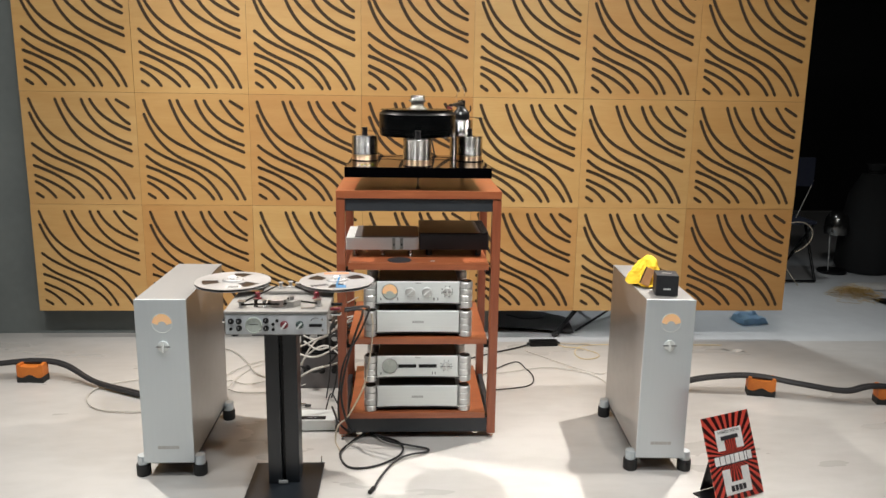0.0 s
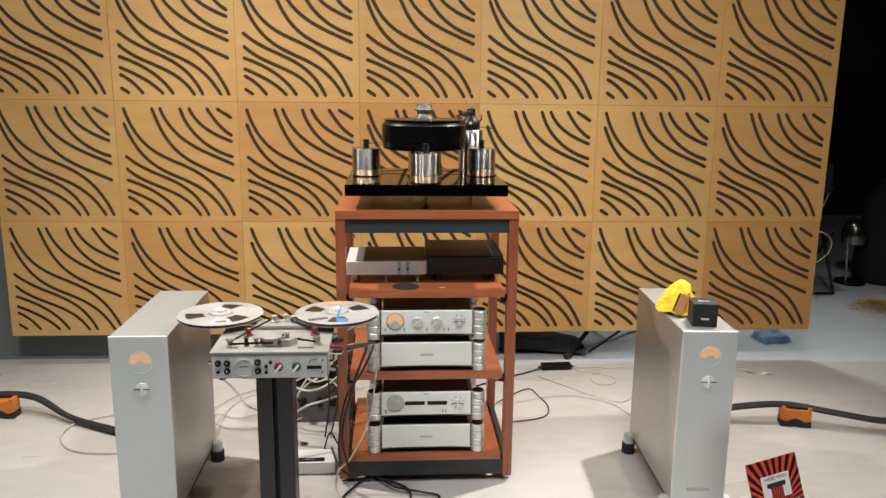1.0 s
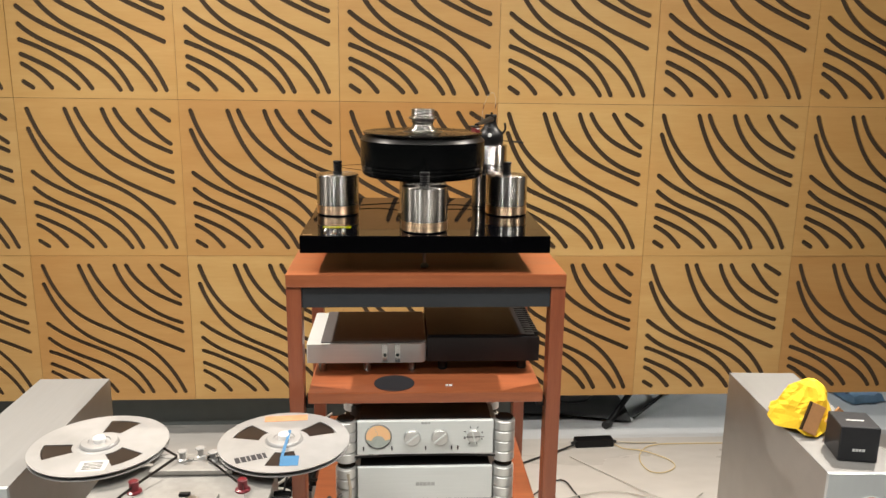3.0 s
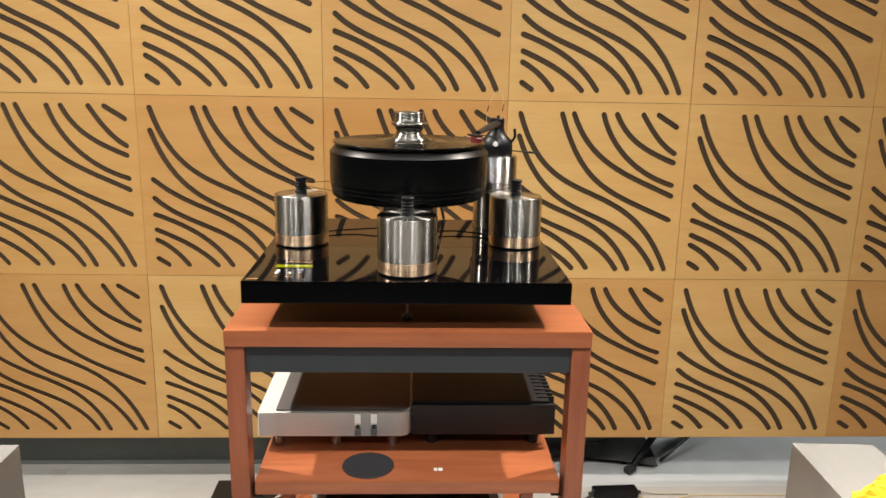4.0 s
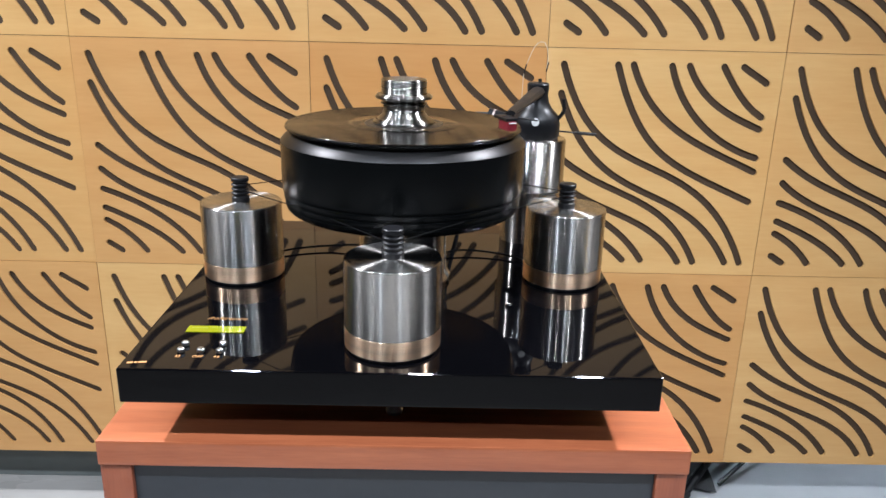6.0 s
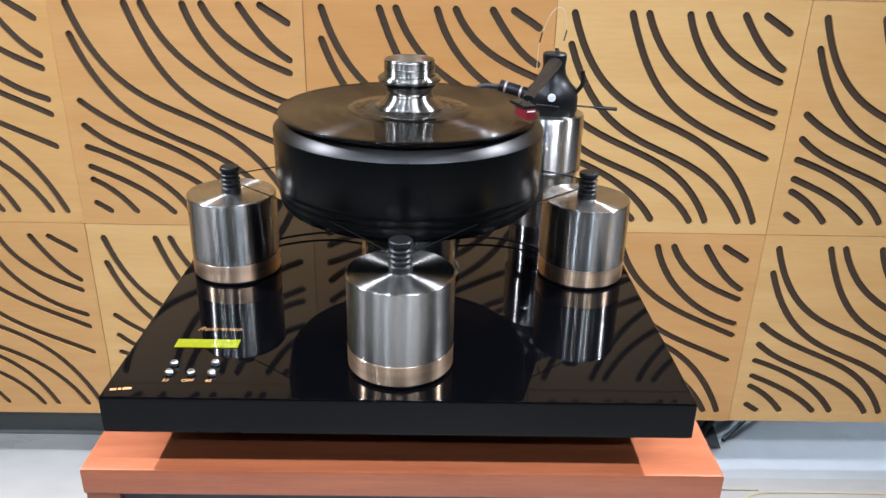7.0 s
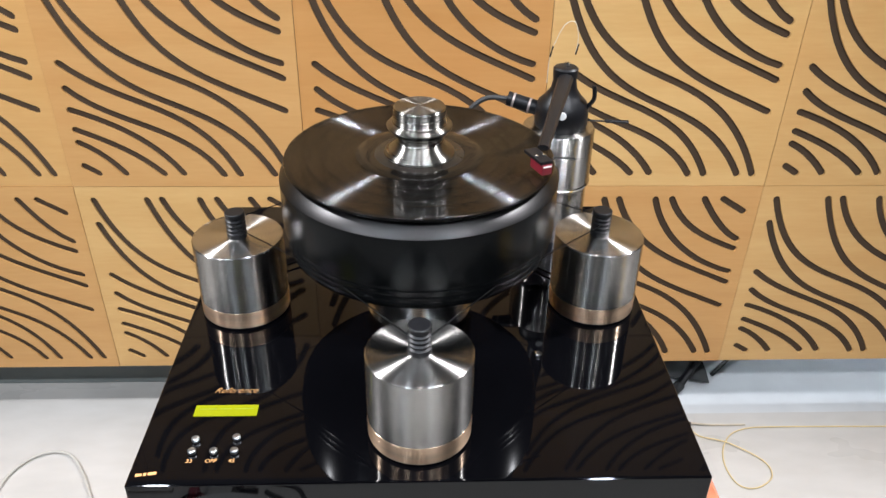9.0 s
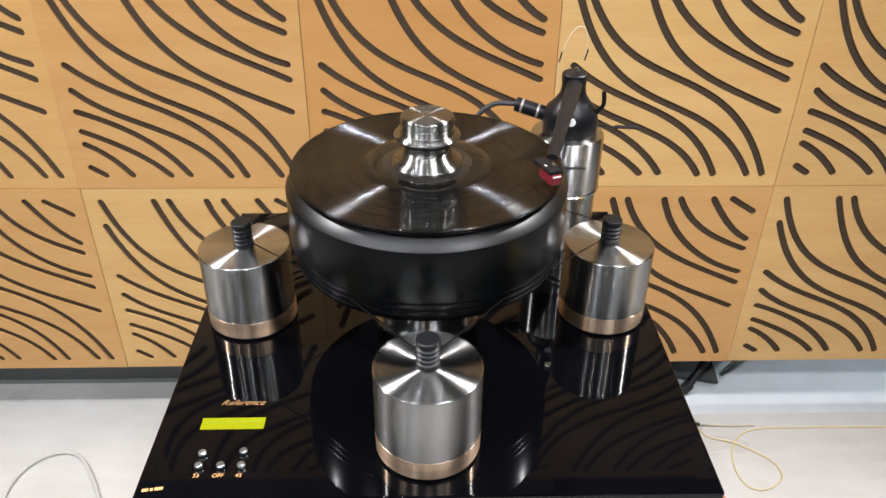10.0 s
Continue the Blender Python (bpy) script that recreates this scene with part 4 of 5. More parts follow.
def tape_recorder():
    t = thing("tape_recorder", -0.41, 2.452, 0.600, "portable grey metal reel-to-reel tape recorder on a black stand", "tape recorder")
    w, d, h = 0.166, 0.245, 0.092
    part("case", box(-w, w, 0.004, d, 0.010, h - 0.008, 0.004, 3), M_DECK, t)
    part("front_panel", box(-w + 0.003, w - 0.003, 0, 0.006, 0.013, h - 0.012, 0.0015), M_DECKFACE, t, "pale grey front panel")
    deck = part("deck_plate", box(-w - 0.002, w + 0.002, -0.002, d + 0.004, h - 0.010, h, 0.003, 3), M_DECK, t, "worn grey deck plate")
    for fx in (-0.14, 0.14):
        for fy in (0.03, 0.21):
            part("foot", disc(0.012, 0.0, 0.011, 0.001, 20, at=(fx, fy, 0)), M_RUBBER, t)
    # front panel controls
    z = 0.045
    meter = part("level_meter", lathe([(0, 0), (0.0275, 0), (0.0275, 0.004), (0.025, 0.0055), (0.024, 0.003), (0, 0.003)], 40), M_PALEDIAL, t, "round pale level meter", m=front(-0.072, 0, z), smooth=True)
    part("meter_scale", box(-0.014, 0.014, 0.002, 0.004, 0.0032, 0.0036), M_DARKPRINT, meter)
    for cx, cz in ((-0.145, 0.058), (-0.120, 0.058), (-0.120, 0.034), (-0.033, 0.060), (-0.033, 0.034)):
        k = part("knob", lathe([(0, 0), (0.0095, 0), (0.0095, 0.003), (0.007, 0.004), (0.0065, 0.012), (0, 0.0125)], 24), M_BLACK, t, "small black knob", m=front(cx, 0, cz), smooth=True)
        part("pointer", box(-0.0008, 0.0008, 0, 0.006, 0.0125, 0.013), M_WHITEPRINT, k)
    for cx, cz in ((-0.146, 0.032), (-0.010, 0.048), (-0.010, 0.030), (0.003, 0.060)):
        part("jack", lathe([(0, 0), (0.005, 0), (0.005, 0.004), (0.0035, 0.005), (0, 0.005)], 16), M_BLACK, t, "small black jack", m=front(cx, 0, cz), smooth=True)
    for cx, mat, lab in ((0.026, M_RED, "red rotary knob"), (0.076, M_GREEN, "dark green rotary knob")):
        k = part("rotary_knob", lathe([(0, 0), (0.013, 0), (0.013, 0.003), (0.011, 0.005), (0.010, 0.012), (0, 0.013)], 28), mat, t, lab, m=front(cx, 0, 0.046), smooth=True)
        part("rotary_bar", box(-0.003, 0.003, -0.013, 0.013, 0.012, 0.019, 0.001), M_FACE, k, "silver pointer bar", m=pose(0, 0, 0, 0, 0, -38))
    part("counter_plate", box(-0.027, 0.027, -0.022, 0.022, 0, 0.001), M_DECKFACE, t, m=front(0.128, 0, 0.046))
    part("slide_window", box(-0.021, 0.021, -0.005, 0.005, 0.001, 0.003, 0.0006), M_BLACK, t, "dark slide window", m=front(0.127, 0, 0.044))
    part("counter_dial", tube([(0.112, -0.002, 0.058), (0.118, -0.002, 0.066), (0.128, -0.002, 0.069), (0.136, -0.002, 0.067)], 0.001, 6), M_DARKPRINT, t)
    for cx, cz in ((0.150, 0.064), (0.150, 0.028)):
        part("jack", lathe([(0, 0), (0.004, 0), (0.004, 0.003), (0, 0.004)], 16), M_CHROME, t, m=front(cx, 0, cz), smooth=True)
    for cx in (-0.12, -0.06, 0.0, 0.026, 0.076, 0.128):
        part("caption", bars((0.006, 0.009), 0.0015, 0.001, 0.0003), M_GREYPRINT, t, m=front(cx, 0, 0.073))
    for s in (-1, 1):
        part("strap_stud", tube([(s * w, 0.03, 0.05), (s * (w + 0.012), 0.03, 0.05)], 0.006, 12, smooth=False), M_CHROME, t, "chrome strap stud")
    # tape path on the deck
    def post(x, y, r, hgt, mat, name, lab=""):
        return part(name, lathe([(0, h), (r, h), (r, h + 0.003), (r * 0.72, h + 0.004), (r * 0.72, h + hgt - 0.003), (r, h + hgt - 0.002), (r, h + hgt), (0, h + hgt)], 24, at=(x, y, 0)), mat, deck, lab, smooth=True)

    post(-0.118, 0.045, 0.013, 0.022, M_DISC, "tension_roller", "chrome tape guide roller")
    post(0.128, 0.062, 0.013, 0.022, M_DISC, "tension_roller", "chrome tape guide roller")
    post(-0.073, 0.052, 0.008, 0.026, M_TAPE, "guide_post", "dark tape guide")
    post(-0.045, 0.050, 0.009, 0.024, M_DISC, "guide_post", "chrome tape guide")
    post(0.042, 0.075, 0.009, 0.030, M_DISC, "capstan", "chrome capstan")
    block = part("head_block", box(-0.030, 0.026, 0.052, 0.088, h, h + 0.024, 0.002), M_DECK, deck, "grey head block")
    part("tape_head", box(-0.022, 0.018, 0.040, 0.053, h + 0.002, h + 0.026, 0.004, 3), M_COPPERHEAD, block, "satin metal tape head")
    part("tape_head", box(-0.034, -0.024, 0.046, 0.056, h + 0.002, h + 0.022, 0.003), M_CHROME, block, "chrome tape head")
    part("pinch_arm", prism([(0.030, 0.040), (0.052, 0.040), (0.072, 0.070), (0.066, 0.080), (0.040, 0.055)], h, h + 0.020), M_DECK, deck, "grey pinch-roller arm")
    part("lever", box(0.078, 0.125, 0.022, 0.028, h, h + 0.004, 0.001), M_CHROME, deck, "flat chrome lever")
    part("head_cover", box(-0.045, 0.075, 0.112, 0.135, h, h + 0.005, 0.002), M_DECK, deck, "grey cover strip")
    part("speed_switch", box(0.005, 0.025, 0.119, 0.128, h + 0.006, h + 0.012, 0.001), M_BLACK, deck, "small black switch")
    for x in (-0.075, 0.125):
        part("red_knob", lathe([(0, h), (0.014, h), (0.014, h + 0.003), (0.009, h + 0.005), (0.009, h + 0.022), (0.007, h + 0.024), (0, h + 0.024)], 24, at=(x - 0.01, 0.150, 0)), M_RED, deck, "red tape roller", smooth=True)
    # carrier arms for the large reels
    bridge = part("reel_bridge", box(-0.075, 0.085, 0.205, 0.275, h + 0.002, h + 0.012, 0.003), M_DECK, t, "grey reel adaptor bridge")
    for x, y in ((-0.02, 0.245), (0.012, 0.258), (0.04, 0.24)):
        part("bridge_roller", lathe([(0, h + 0.012), (0.010, h + 0.012), (0.010, h + 0.016), (0.006, h + 0.018), (0.006, h + 0.030), (0.010, h + 0.032), (0.009, h + 0.034), (0, h + 0.034)], 20, at=(x, y, 0)), M_REEL, bridge, "white bridge roller", smooth=True)
    for cx, cy in ((-0.197, 0.290), (0.173, 0.295)):
        part("carrier_arm", tube([(0.0, 0.25, h + 0.006), (cx * 0.5, 0.27, h + 0.006), (cx, cy, h + 0.008)], 0.010, 8, smooth=False), M_DECK, t, "grey reel carrier arm")
        part("spindle", disc(0.030, h, h + 0.0182, 0.001, 32, at=(cx, cy, 0)), M_DECK, t, "reel spindle", smooth=True)
    # tape threaded from reel to reel
    zt = h + 0.012
    for pts in ([(-0.090, 0.300, h + 0.023), (-0.03, 0.245, h + 0.022), (-0.082, 0.150, h + 0.014), (-0.118, 0.058, zt)],
                [(-0.118, 0.033, zt), (-0.045, 0.041, zt), (0.0, 0.038, zt), (0.036, 0.050, zt), (0.055, 0.082, zt), (0.128, 0.050, zt)],
                [(0.139, 0.064, zt), (0.118, 0.140, h + 0.014), (0.030, 0.235, h + 0.022), (0.068, 0.300, h + 0.023)]):
        bm = bmesh.new()
        line = [Vector(p) for p in pts]
        lo = [bm.verts.new(p - Vector((0, 0, 0.0032))) for p in line]
        hi = [bm.verts.new(p + Vector((0, 0, 0.0032))) for p in line]
        for k in range(len(line) - 1):
            bm.faces.new((lo[k], lo[k + 1], hi[k + 1], hi[k]))
        bmesh.ops.solidify(bm, geom=bm.faces[:], thickness=0.0005)
        part("tape", bm, M_TAPE, t, "dark magnetic tape")
    # sockets and plugs on the flank
    for k, (yy, zz, mat) in enumerate(((0.10, 0.070, M_RED), (0.10, 0.052, M_CHROME), (0.15, 0.072, M_BLACK), (0.15, 0.040, M_CHROME), (0.19, 0.060, M_BLACK))):
        p = part("plug", tube([(w, yy, zz), (w + 0.012, yy, zz), (w + 0.034, yy, zz)], 0.0055, 12, smooth=False), mat, t, ("red phono plug", "chrome phono plug", "black plug", "chrome plug", "black plug")[k], smooth=True)
    return t


tape_recorder()


# Cables
def cable(points, r, mat, label, category="cable", name="cable", seg=8):
    return tagged(part(name, tube(points, r, seg, 8), mat, None, smooth=True), label, category)


B, G = M_CABLE, M_GREYCABLE
cable([(-0.195, 2.56, 0.66), (-0.15, 2.60, 0.655), (-0.145, 2.72, 0.60), (-0.19, 2.82, 0.45), (-0.235, 2.86, 0.25), (-0.22, 2.88, 0.12), (-0.20, 2.89, 0.06), (-0.25, 2.93, 0.08), (-0.29, 3.05, 0.10)], 0.0045, B, "black signal cable hanging from the tape recorder")
cable([(-0.195, 2.55, 0.672), (-0.13, 2.58, 0.67), (-0.12, 2.70, 0.62), (-0.16, 2.80, 0.50), (-0.225, 2.88, 0.36), (-0.25, 2.90, 0.2), (-0.25, 2.92, 0.10)], 0.004, B, "black signal cable looping down beside the rack")
cable([(-0.12, 2.93, 0.54), (-0.115, 2.925, 0.49), (-0.125, 2.92, 0.38), (-0.15, 2.91, 0.25), (-0.21, 2.90, 0.13), (-0.252, 2.885, 0.09), (-0.262, 2.88, 0.03), (-0.24, 2.84, 0.006)], 0.0035, M_CREAM, "cream cable hanging before the stacked units")
cable([(-0.13, 3.02, 0.012), (-0.20, 2.92, 0.008), (-0.24, 2.82, 0.006), (-0.20, 2.71, 0.006), (-0.11, 2.71, 0.006), (-0.02, 2.78, 0.007), (0.005, 2.86, 0.008), (-0.03, 2.93, 0.007), (-0.13, 2.99, 0.008)], 0.0042, B, "black cable loop lying before the rack")
cable([(-0.13, 3.0, 0.014), (-0.06, 2.91, 0.014), (0.02, 2.87, 0.015), (0.10, 2.85, 0.008), (0.095, 2.82, 0.008), (0.03, 2.79, 0.013), (-0.03, 2.74, 0.008), (-0.08, 2.62, 0.007), (-0.10, 2.54, 0.007)], 0.0042, B, "black cable with a free end lying before the rack")
tagged(part("cable_plug", tube([(-0.10, 2.545, 0.009), (-0.112, 2.515, 0.009)], 0.008, 10, smooth=False), M_BLACK), "small black plug at the end of a cable", "plug")
for k in range(2):
    o = 0.020 * k
    cable([(-2.75, 3.62 + o, 0.03), (-2.2, 3.60 + o, 0.05), (-1.95, 3.63 + o, 0.075), (-1.76, 3.64 + o, 0.088), (-1.62, 3.62 + o, 0.075), (-1.45, 3.53 + o * 0.5, 0.028), (-1.25, 3.42 + o, 0.018), (-1.0, 3.30 + o, 0.02), (-0.88, 3.20, 0.16)], 0.0105, B, "thick black braided speaker cable lifted on an orange block", "speaker cable", "speaker_cable")
    cable([(1.0, 3.18, 0.16), (1.12, 3.32 + o, 0.02), (1.35, 3.42 + o, 0.055), (1.52, 3.42 + o, 0.080), (1.68, 3.40 + o, 0.088), (1.86, 3.33 + o, 0.075), (2.05, 3.28 + o, 0.060), (2.22, 3.27 + o, 0.085), (2.7, 3.2 + o, 0.03)], 0.0105, B, "thick black braided speaker cable lifted on orange blocks", "speaker cable", "speaker_cable")


def cable_block(x, y, rz):
    t = thing("cable_block", x, y, 0, "orange and black block holding a thick cable off the floor", "cable support", "orange cable supports", rz)
    w, d = 0.062, 0.028
    prof = []
    for k in range(13):
        f = -1 + k / 6
        prof.append((f * w, 0.008 * math.cos(f * math.pi * 1.5) + 0.0))
    bm = bmesh.new()
    rows = [[bm.verts.new((x_, yy, zz)) for yy, zz in ((-d, 0.032 + q), (d, 0.032 + q), (d, 0.082 - 0.006 * (1 - (x_ / w) ** 2)), (-d, 0.082 - 0.006 * (1 - (x_ / w) ** 2)))] for x_, q in prof]
    for a, b in zip(rows, rows[1:]):
        for k in range(4):
            bm.faces.new((a[k], a[(k + 1) % 4], b[(k + 1) % 4], b[k]))
    bm.faces.new(rows[0])
    bm.faces.new(rows[-1])
    part("upper_block", bm, M_ORANGE, t, "orange upper block")
    bm = bmesh.new()
    rows = [[bm.verts.new((x_ * 1.01, yy, zz)) for yy, zz in ((-d - 0.002, max(0.0, 0.004 + q * 0.4 - 0.004)), (d + 0.002, max(0.0, q * 0.4)), (d + 0.002, 0.0315 + q), (-d - 0.002, 0.0315 + q))] for x_, q in prof]
    for a, b in zip(rows, rows[1:]):
        for k in range(4):
            bm.faces.new((a[k], a[(k + 1) % 4], b[(k + 1) % 4], b[k]))
    bm.faces.new(rows[0])
    bm.faces.new(rows[-1])
    part("lower_block", bm, M_RUBBER, t, "black lower block")
    for s in (-1, 1):
        part("cheek", box(s * w * 0.86 - 0.008, s * w * 0.86 + 0.008, -d, d, 0.074, 0.090, 0.003), M_ORANGE, t, "orange cheek")


cable_block(-1.765, 3.615, -4)
cable_block(1.700, 3.400, -14)
cable_block(2.26, 3.285, -10)

cable([(-0.90, 3.55, 0.01), (-1.10, 3.63, 0.008), (-1.28, 3.60, 0.008), (-1.41, 3.52, 0.008), (-1.43, 3.40, 0.008), (-1.36, 3.28, 0.008), (-1.24, 3.23, 0.008), (-1.05, 3.24, 0.008), (-0.9, 3.3, 0.01)], 0.0034, G, "translucent grey cable looped on the floor")
cable([(-1.10, 3.60, 0.012), (-1.07, 3.80, 0.008), (-1.07, 3.95, 0.008), (-1.02, 4.03, 0.008), (-0.94, 4.04, 0.008), (-0.87, 3.97, 0.008), (-0.79, 3.83, 0.008), (-0.72, 3.68, 0.01), (-0.60, 3.58, 0.012)], 0.0041, G, "translucent grey cable bowed on the floor behind the amplifier")
for pts, r, mat, lab in (([(-0.80, 3.2, 0.09), (-0.86, 3.60, 0.02), (-0.78, 3.80, 0.008), (-0.63, 3.91, 0.008), (-0.45, 3.85, 0.02), (-0.3, 3.7, 0.06)], 0.0026, G, "pale grey cable running behind the amplifier"),
                         ([(-0.80, 3.25, 0.06), (-0.80, 3.62, 0.008), (-0.72, 3.80, 0.008), (-0.58, 3.82, 0.008), (-0.40, 3.70, 0.05), (-0.28, 3.6, 0.12)], 0.0024, G, "pale grey cable crossing the floor"),
                         ([(-0.78, 3.2, 0.1), (-0.86, 3.52, 0.008), (-0.76, 3.44, 0.008), (-0.61, 3.44, 0.008), (-0.46, 3.50, 0.02), (-0.32, 3.55, 0.1)], 0.0026, G, "pale grey cable lying in a bow"),
                         ([(-0.80, 3.24, 0.05), (-0.84, 3.58, 0.008), (-0.74, 3.54, 0.008), (-0.62, 3.60, 0.008), (-0.42, 3.62, 0.05)], 0.0024, G, "thin pale cable lying in a bow"),
                         ([(-0.52, 3.10, 0.30), (-0.40, 3.16, 0.34), (-0.30, 3.24, 0.37), (-0.2, 3.4, 0.40)], 0.0040, M_GREYCABLE, "thick pale cable rising to the rack"),
                         ([(-0.46, 3.2, 0.42), (-0.36, 3.24, 0.45), (-0.28, 3.3, 0.46), (-0.2, 3.42, 0.47)], 0.0034, M_GREYCABLE, "pale cable rising to the middle shelf"),
                         ([(-0.44, 3.4, 0.36), (-0.36, 3.40, 0.33), (-0.30, 3.42, 0.36), (-0.2, 3.45, 0.38)], 0.0034, M_GREYCABLE, "pale cable bent behind the rack"),
                         ([(-0.32, 3.12, 0.11), (-0.30, 3.10, 0.25), (-0.30, 3.14, 0.40), (-0.25, 3.2, 0.5)], 0.003, M_RUBBER, "thin black cable beside the rack"),
                         ([(-0.33, 3.18, 0.03), (-0.30, 3.12, 0.13), (-0.27, 3.10, 0.09)], 0.003, M_RUBBER, "thin black cable at the power strip"),
                         ([(0.36, 3.6, 0.008), (0.58, 3.83, 0.006), (0.63, 3.74, 0.006), (0.65, 3.61, 0.006), (0.60, 3.50, 0.006), (0.42, 3.45, 0.006)], 0.0028, M_RUBBER, "thin black cable loop beside the rack"),
                         ([(0.3, 3.85, 0.006), (0.50, 3.98, 0.006), (0.62, 4.05, 0.006), (0.71, 4.10, 0.012)], 0.004, M_RUBBER, "thin black mains lead"),
                         ([(0.3, 3.62, 0.008), (0.55, 3.69, 0.008), (0.66, 3.73, 0.008), (0.77, 3.745, 0.008), (0.87, 3.71, 0.008), (0.96, 3.63, 0.008), (1.00, 3.50, 0.012), (1.01, 3.30, 0.06)], 0.0024, G, "pale grey cable bowed towards the amplifier"),
                         ([(0.67, 4.01, 0.005), (0.80, 3.85, 0.005), (0.91, 3.70, 0.012), (1.00, 3.66, 0.005), (1.09, 3.73, 0.005)], 0.0022, G, "thin grey wire on the floor"),
                         ([(0.88, 4.125, 0.010), (0.95, 4.12, 0.006), (1.05, 4.12, 0.005)], 0.003, M_CREAM, "thin cream wire at the adapter"),
                         ([(0.80, 4.13, 0.004), (0.87, 4.11, 0.004), (0.90, 4.075, 0.004), (0.97, 4.045, 0.008), (1.05, 3.98, 0.004), (1.055, 3.92, 0.004), (1.00, 3.88, 0.004), (0.95, 3.89, 0.004), (0.935, 3.96, 0.004), (0.96, 4.04, 0.004), (1.03, 4.10, 0.004), (1.2, 4.11, 0.004), (1.8, 4.10, 0.004)], 0.0019, M_YELLOWCABLE, "thin yellow cord lying in a loop")):
    cable(pts, r, mat, lab)

adapter = thing("mains_adapter", 0.788, 4.115, 0, "black mains adapter brick lying on the floor", "adapter", rz=3)
part("body", box(-0.078, 0.078, -0.024, 0.024, 0.0, 0.030, 0.006), M_BLACK, adapter)
part("strain_relief", tube([(-0.078, 0, 0.014), (-0.093, 0, 0.012)], 0.006, 8, smooth=False), M_RUBBER, adapter)
part("strain_relief", tube([(0.078, 0, 0.014), (0.093, 0, 0.012)], 0.006, 8, smooth=False), M_RUBBER, adapter)


# Boxes behind the stand
def power_strip():
    t = thing("power_strip", -0.362, 3.03, 0, "flat silver power box with a dark switch panel on the floor", "power strip")
    part("body", box(-0.085, 0.085, 0, 0.11, 0.004, 0.050, 0.003), M_FACE, t)
    part("switch_panel", box(-0.065, 0.045, 0.008, 0.036, 0.050, 0.053, 0.001), M_BLACK, t, "dark switch panel")
    part("panel_print", bars((0.02, 0.01), 0.006, 0.006), M_GREYPRINT, t, m=pose(-0.012, 0.022, 0.0532))
    for fx in (-0.07, 0.07):
        part("foot", disc(0.008, 0, 0.004, 0.0005, 12, at=(fx, 0.02, 0)), M_RUBBER, t)
        part("foot", disc(0.008, 0, 0.004, 0.0005, 12, at=(fx, 0.09, 0)), M_RUBBER, t)


def dark_box():
    t = thing("transformer_box", -0.395, 3.50, 0, "dark grey metal transformer box with cable glands", "power box")
    part("body", box(-0.10, 0.12, 0, 0.2, 0.0, 0.17, 0.004), M_GREYTOP, t)
    part("lid", box(-0.102, 0.122, -0.002, 0.202, 0.17, 0.176, 0.002), M_BLACK, t)
    for k in (-0.05, 0.02, 0.08):
        part("gland", tube([(k, 0.0, 0.10), (k, -0.03, 0.10)], 0.016, 14, smooth=False), M_BLACK, t, "black cable gland", smooth=True)


def black_unit():
    t = thing("black_power_unit", -0.345, 3.52, 0.176, "black ribbed power unit on a grey box", "power box")
    part("body", box(-0.13, 0.09, 0, 0.18, 0.0, 0.13, 0.004), M_BLACK, t)
    for k in range(7):
        part("rib", box(-0.125 + k * 0.031, -0.113 + k * 0.031, -0.004, 0.0, 0.02, 0.11, 0.001), M_RUBBER, t)
    for k in (-0.07, 0.03):
        part("socket", tube([(k, -0.004, 0.075), (k, -0.018, 0.075)], 0.018, 16, smooth=False), M_GREYPRINT, t, "grey round socket", smooth=True)


power_strip()
dark_box()
black_unit()
coil = bmesh.new()
for k in range(3):
    tube([(-0.28 + 0.05 * math.cos(a * 0.7 + k), 3.38 + 0.04 * math.sin(a * 0.7 + k), 0.30 + 0.02 * k + 0.012 * math.sin(a * 1.3)) for a in range(12)], 0.0045, 8, 4, coil)
tagged(part("cable_coil", coil, M_RUBBER, None, smooth=True), "small tangle of black cables behind the rack", "cables", kind="stuff")


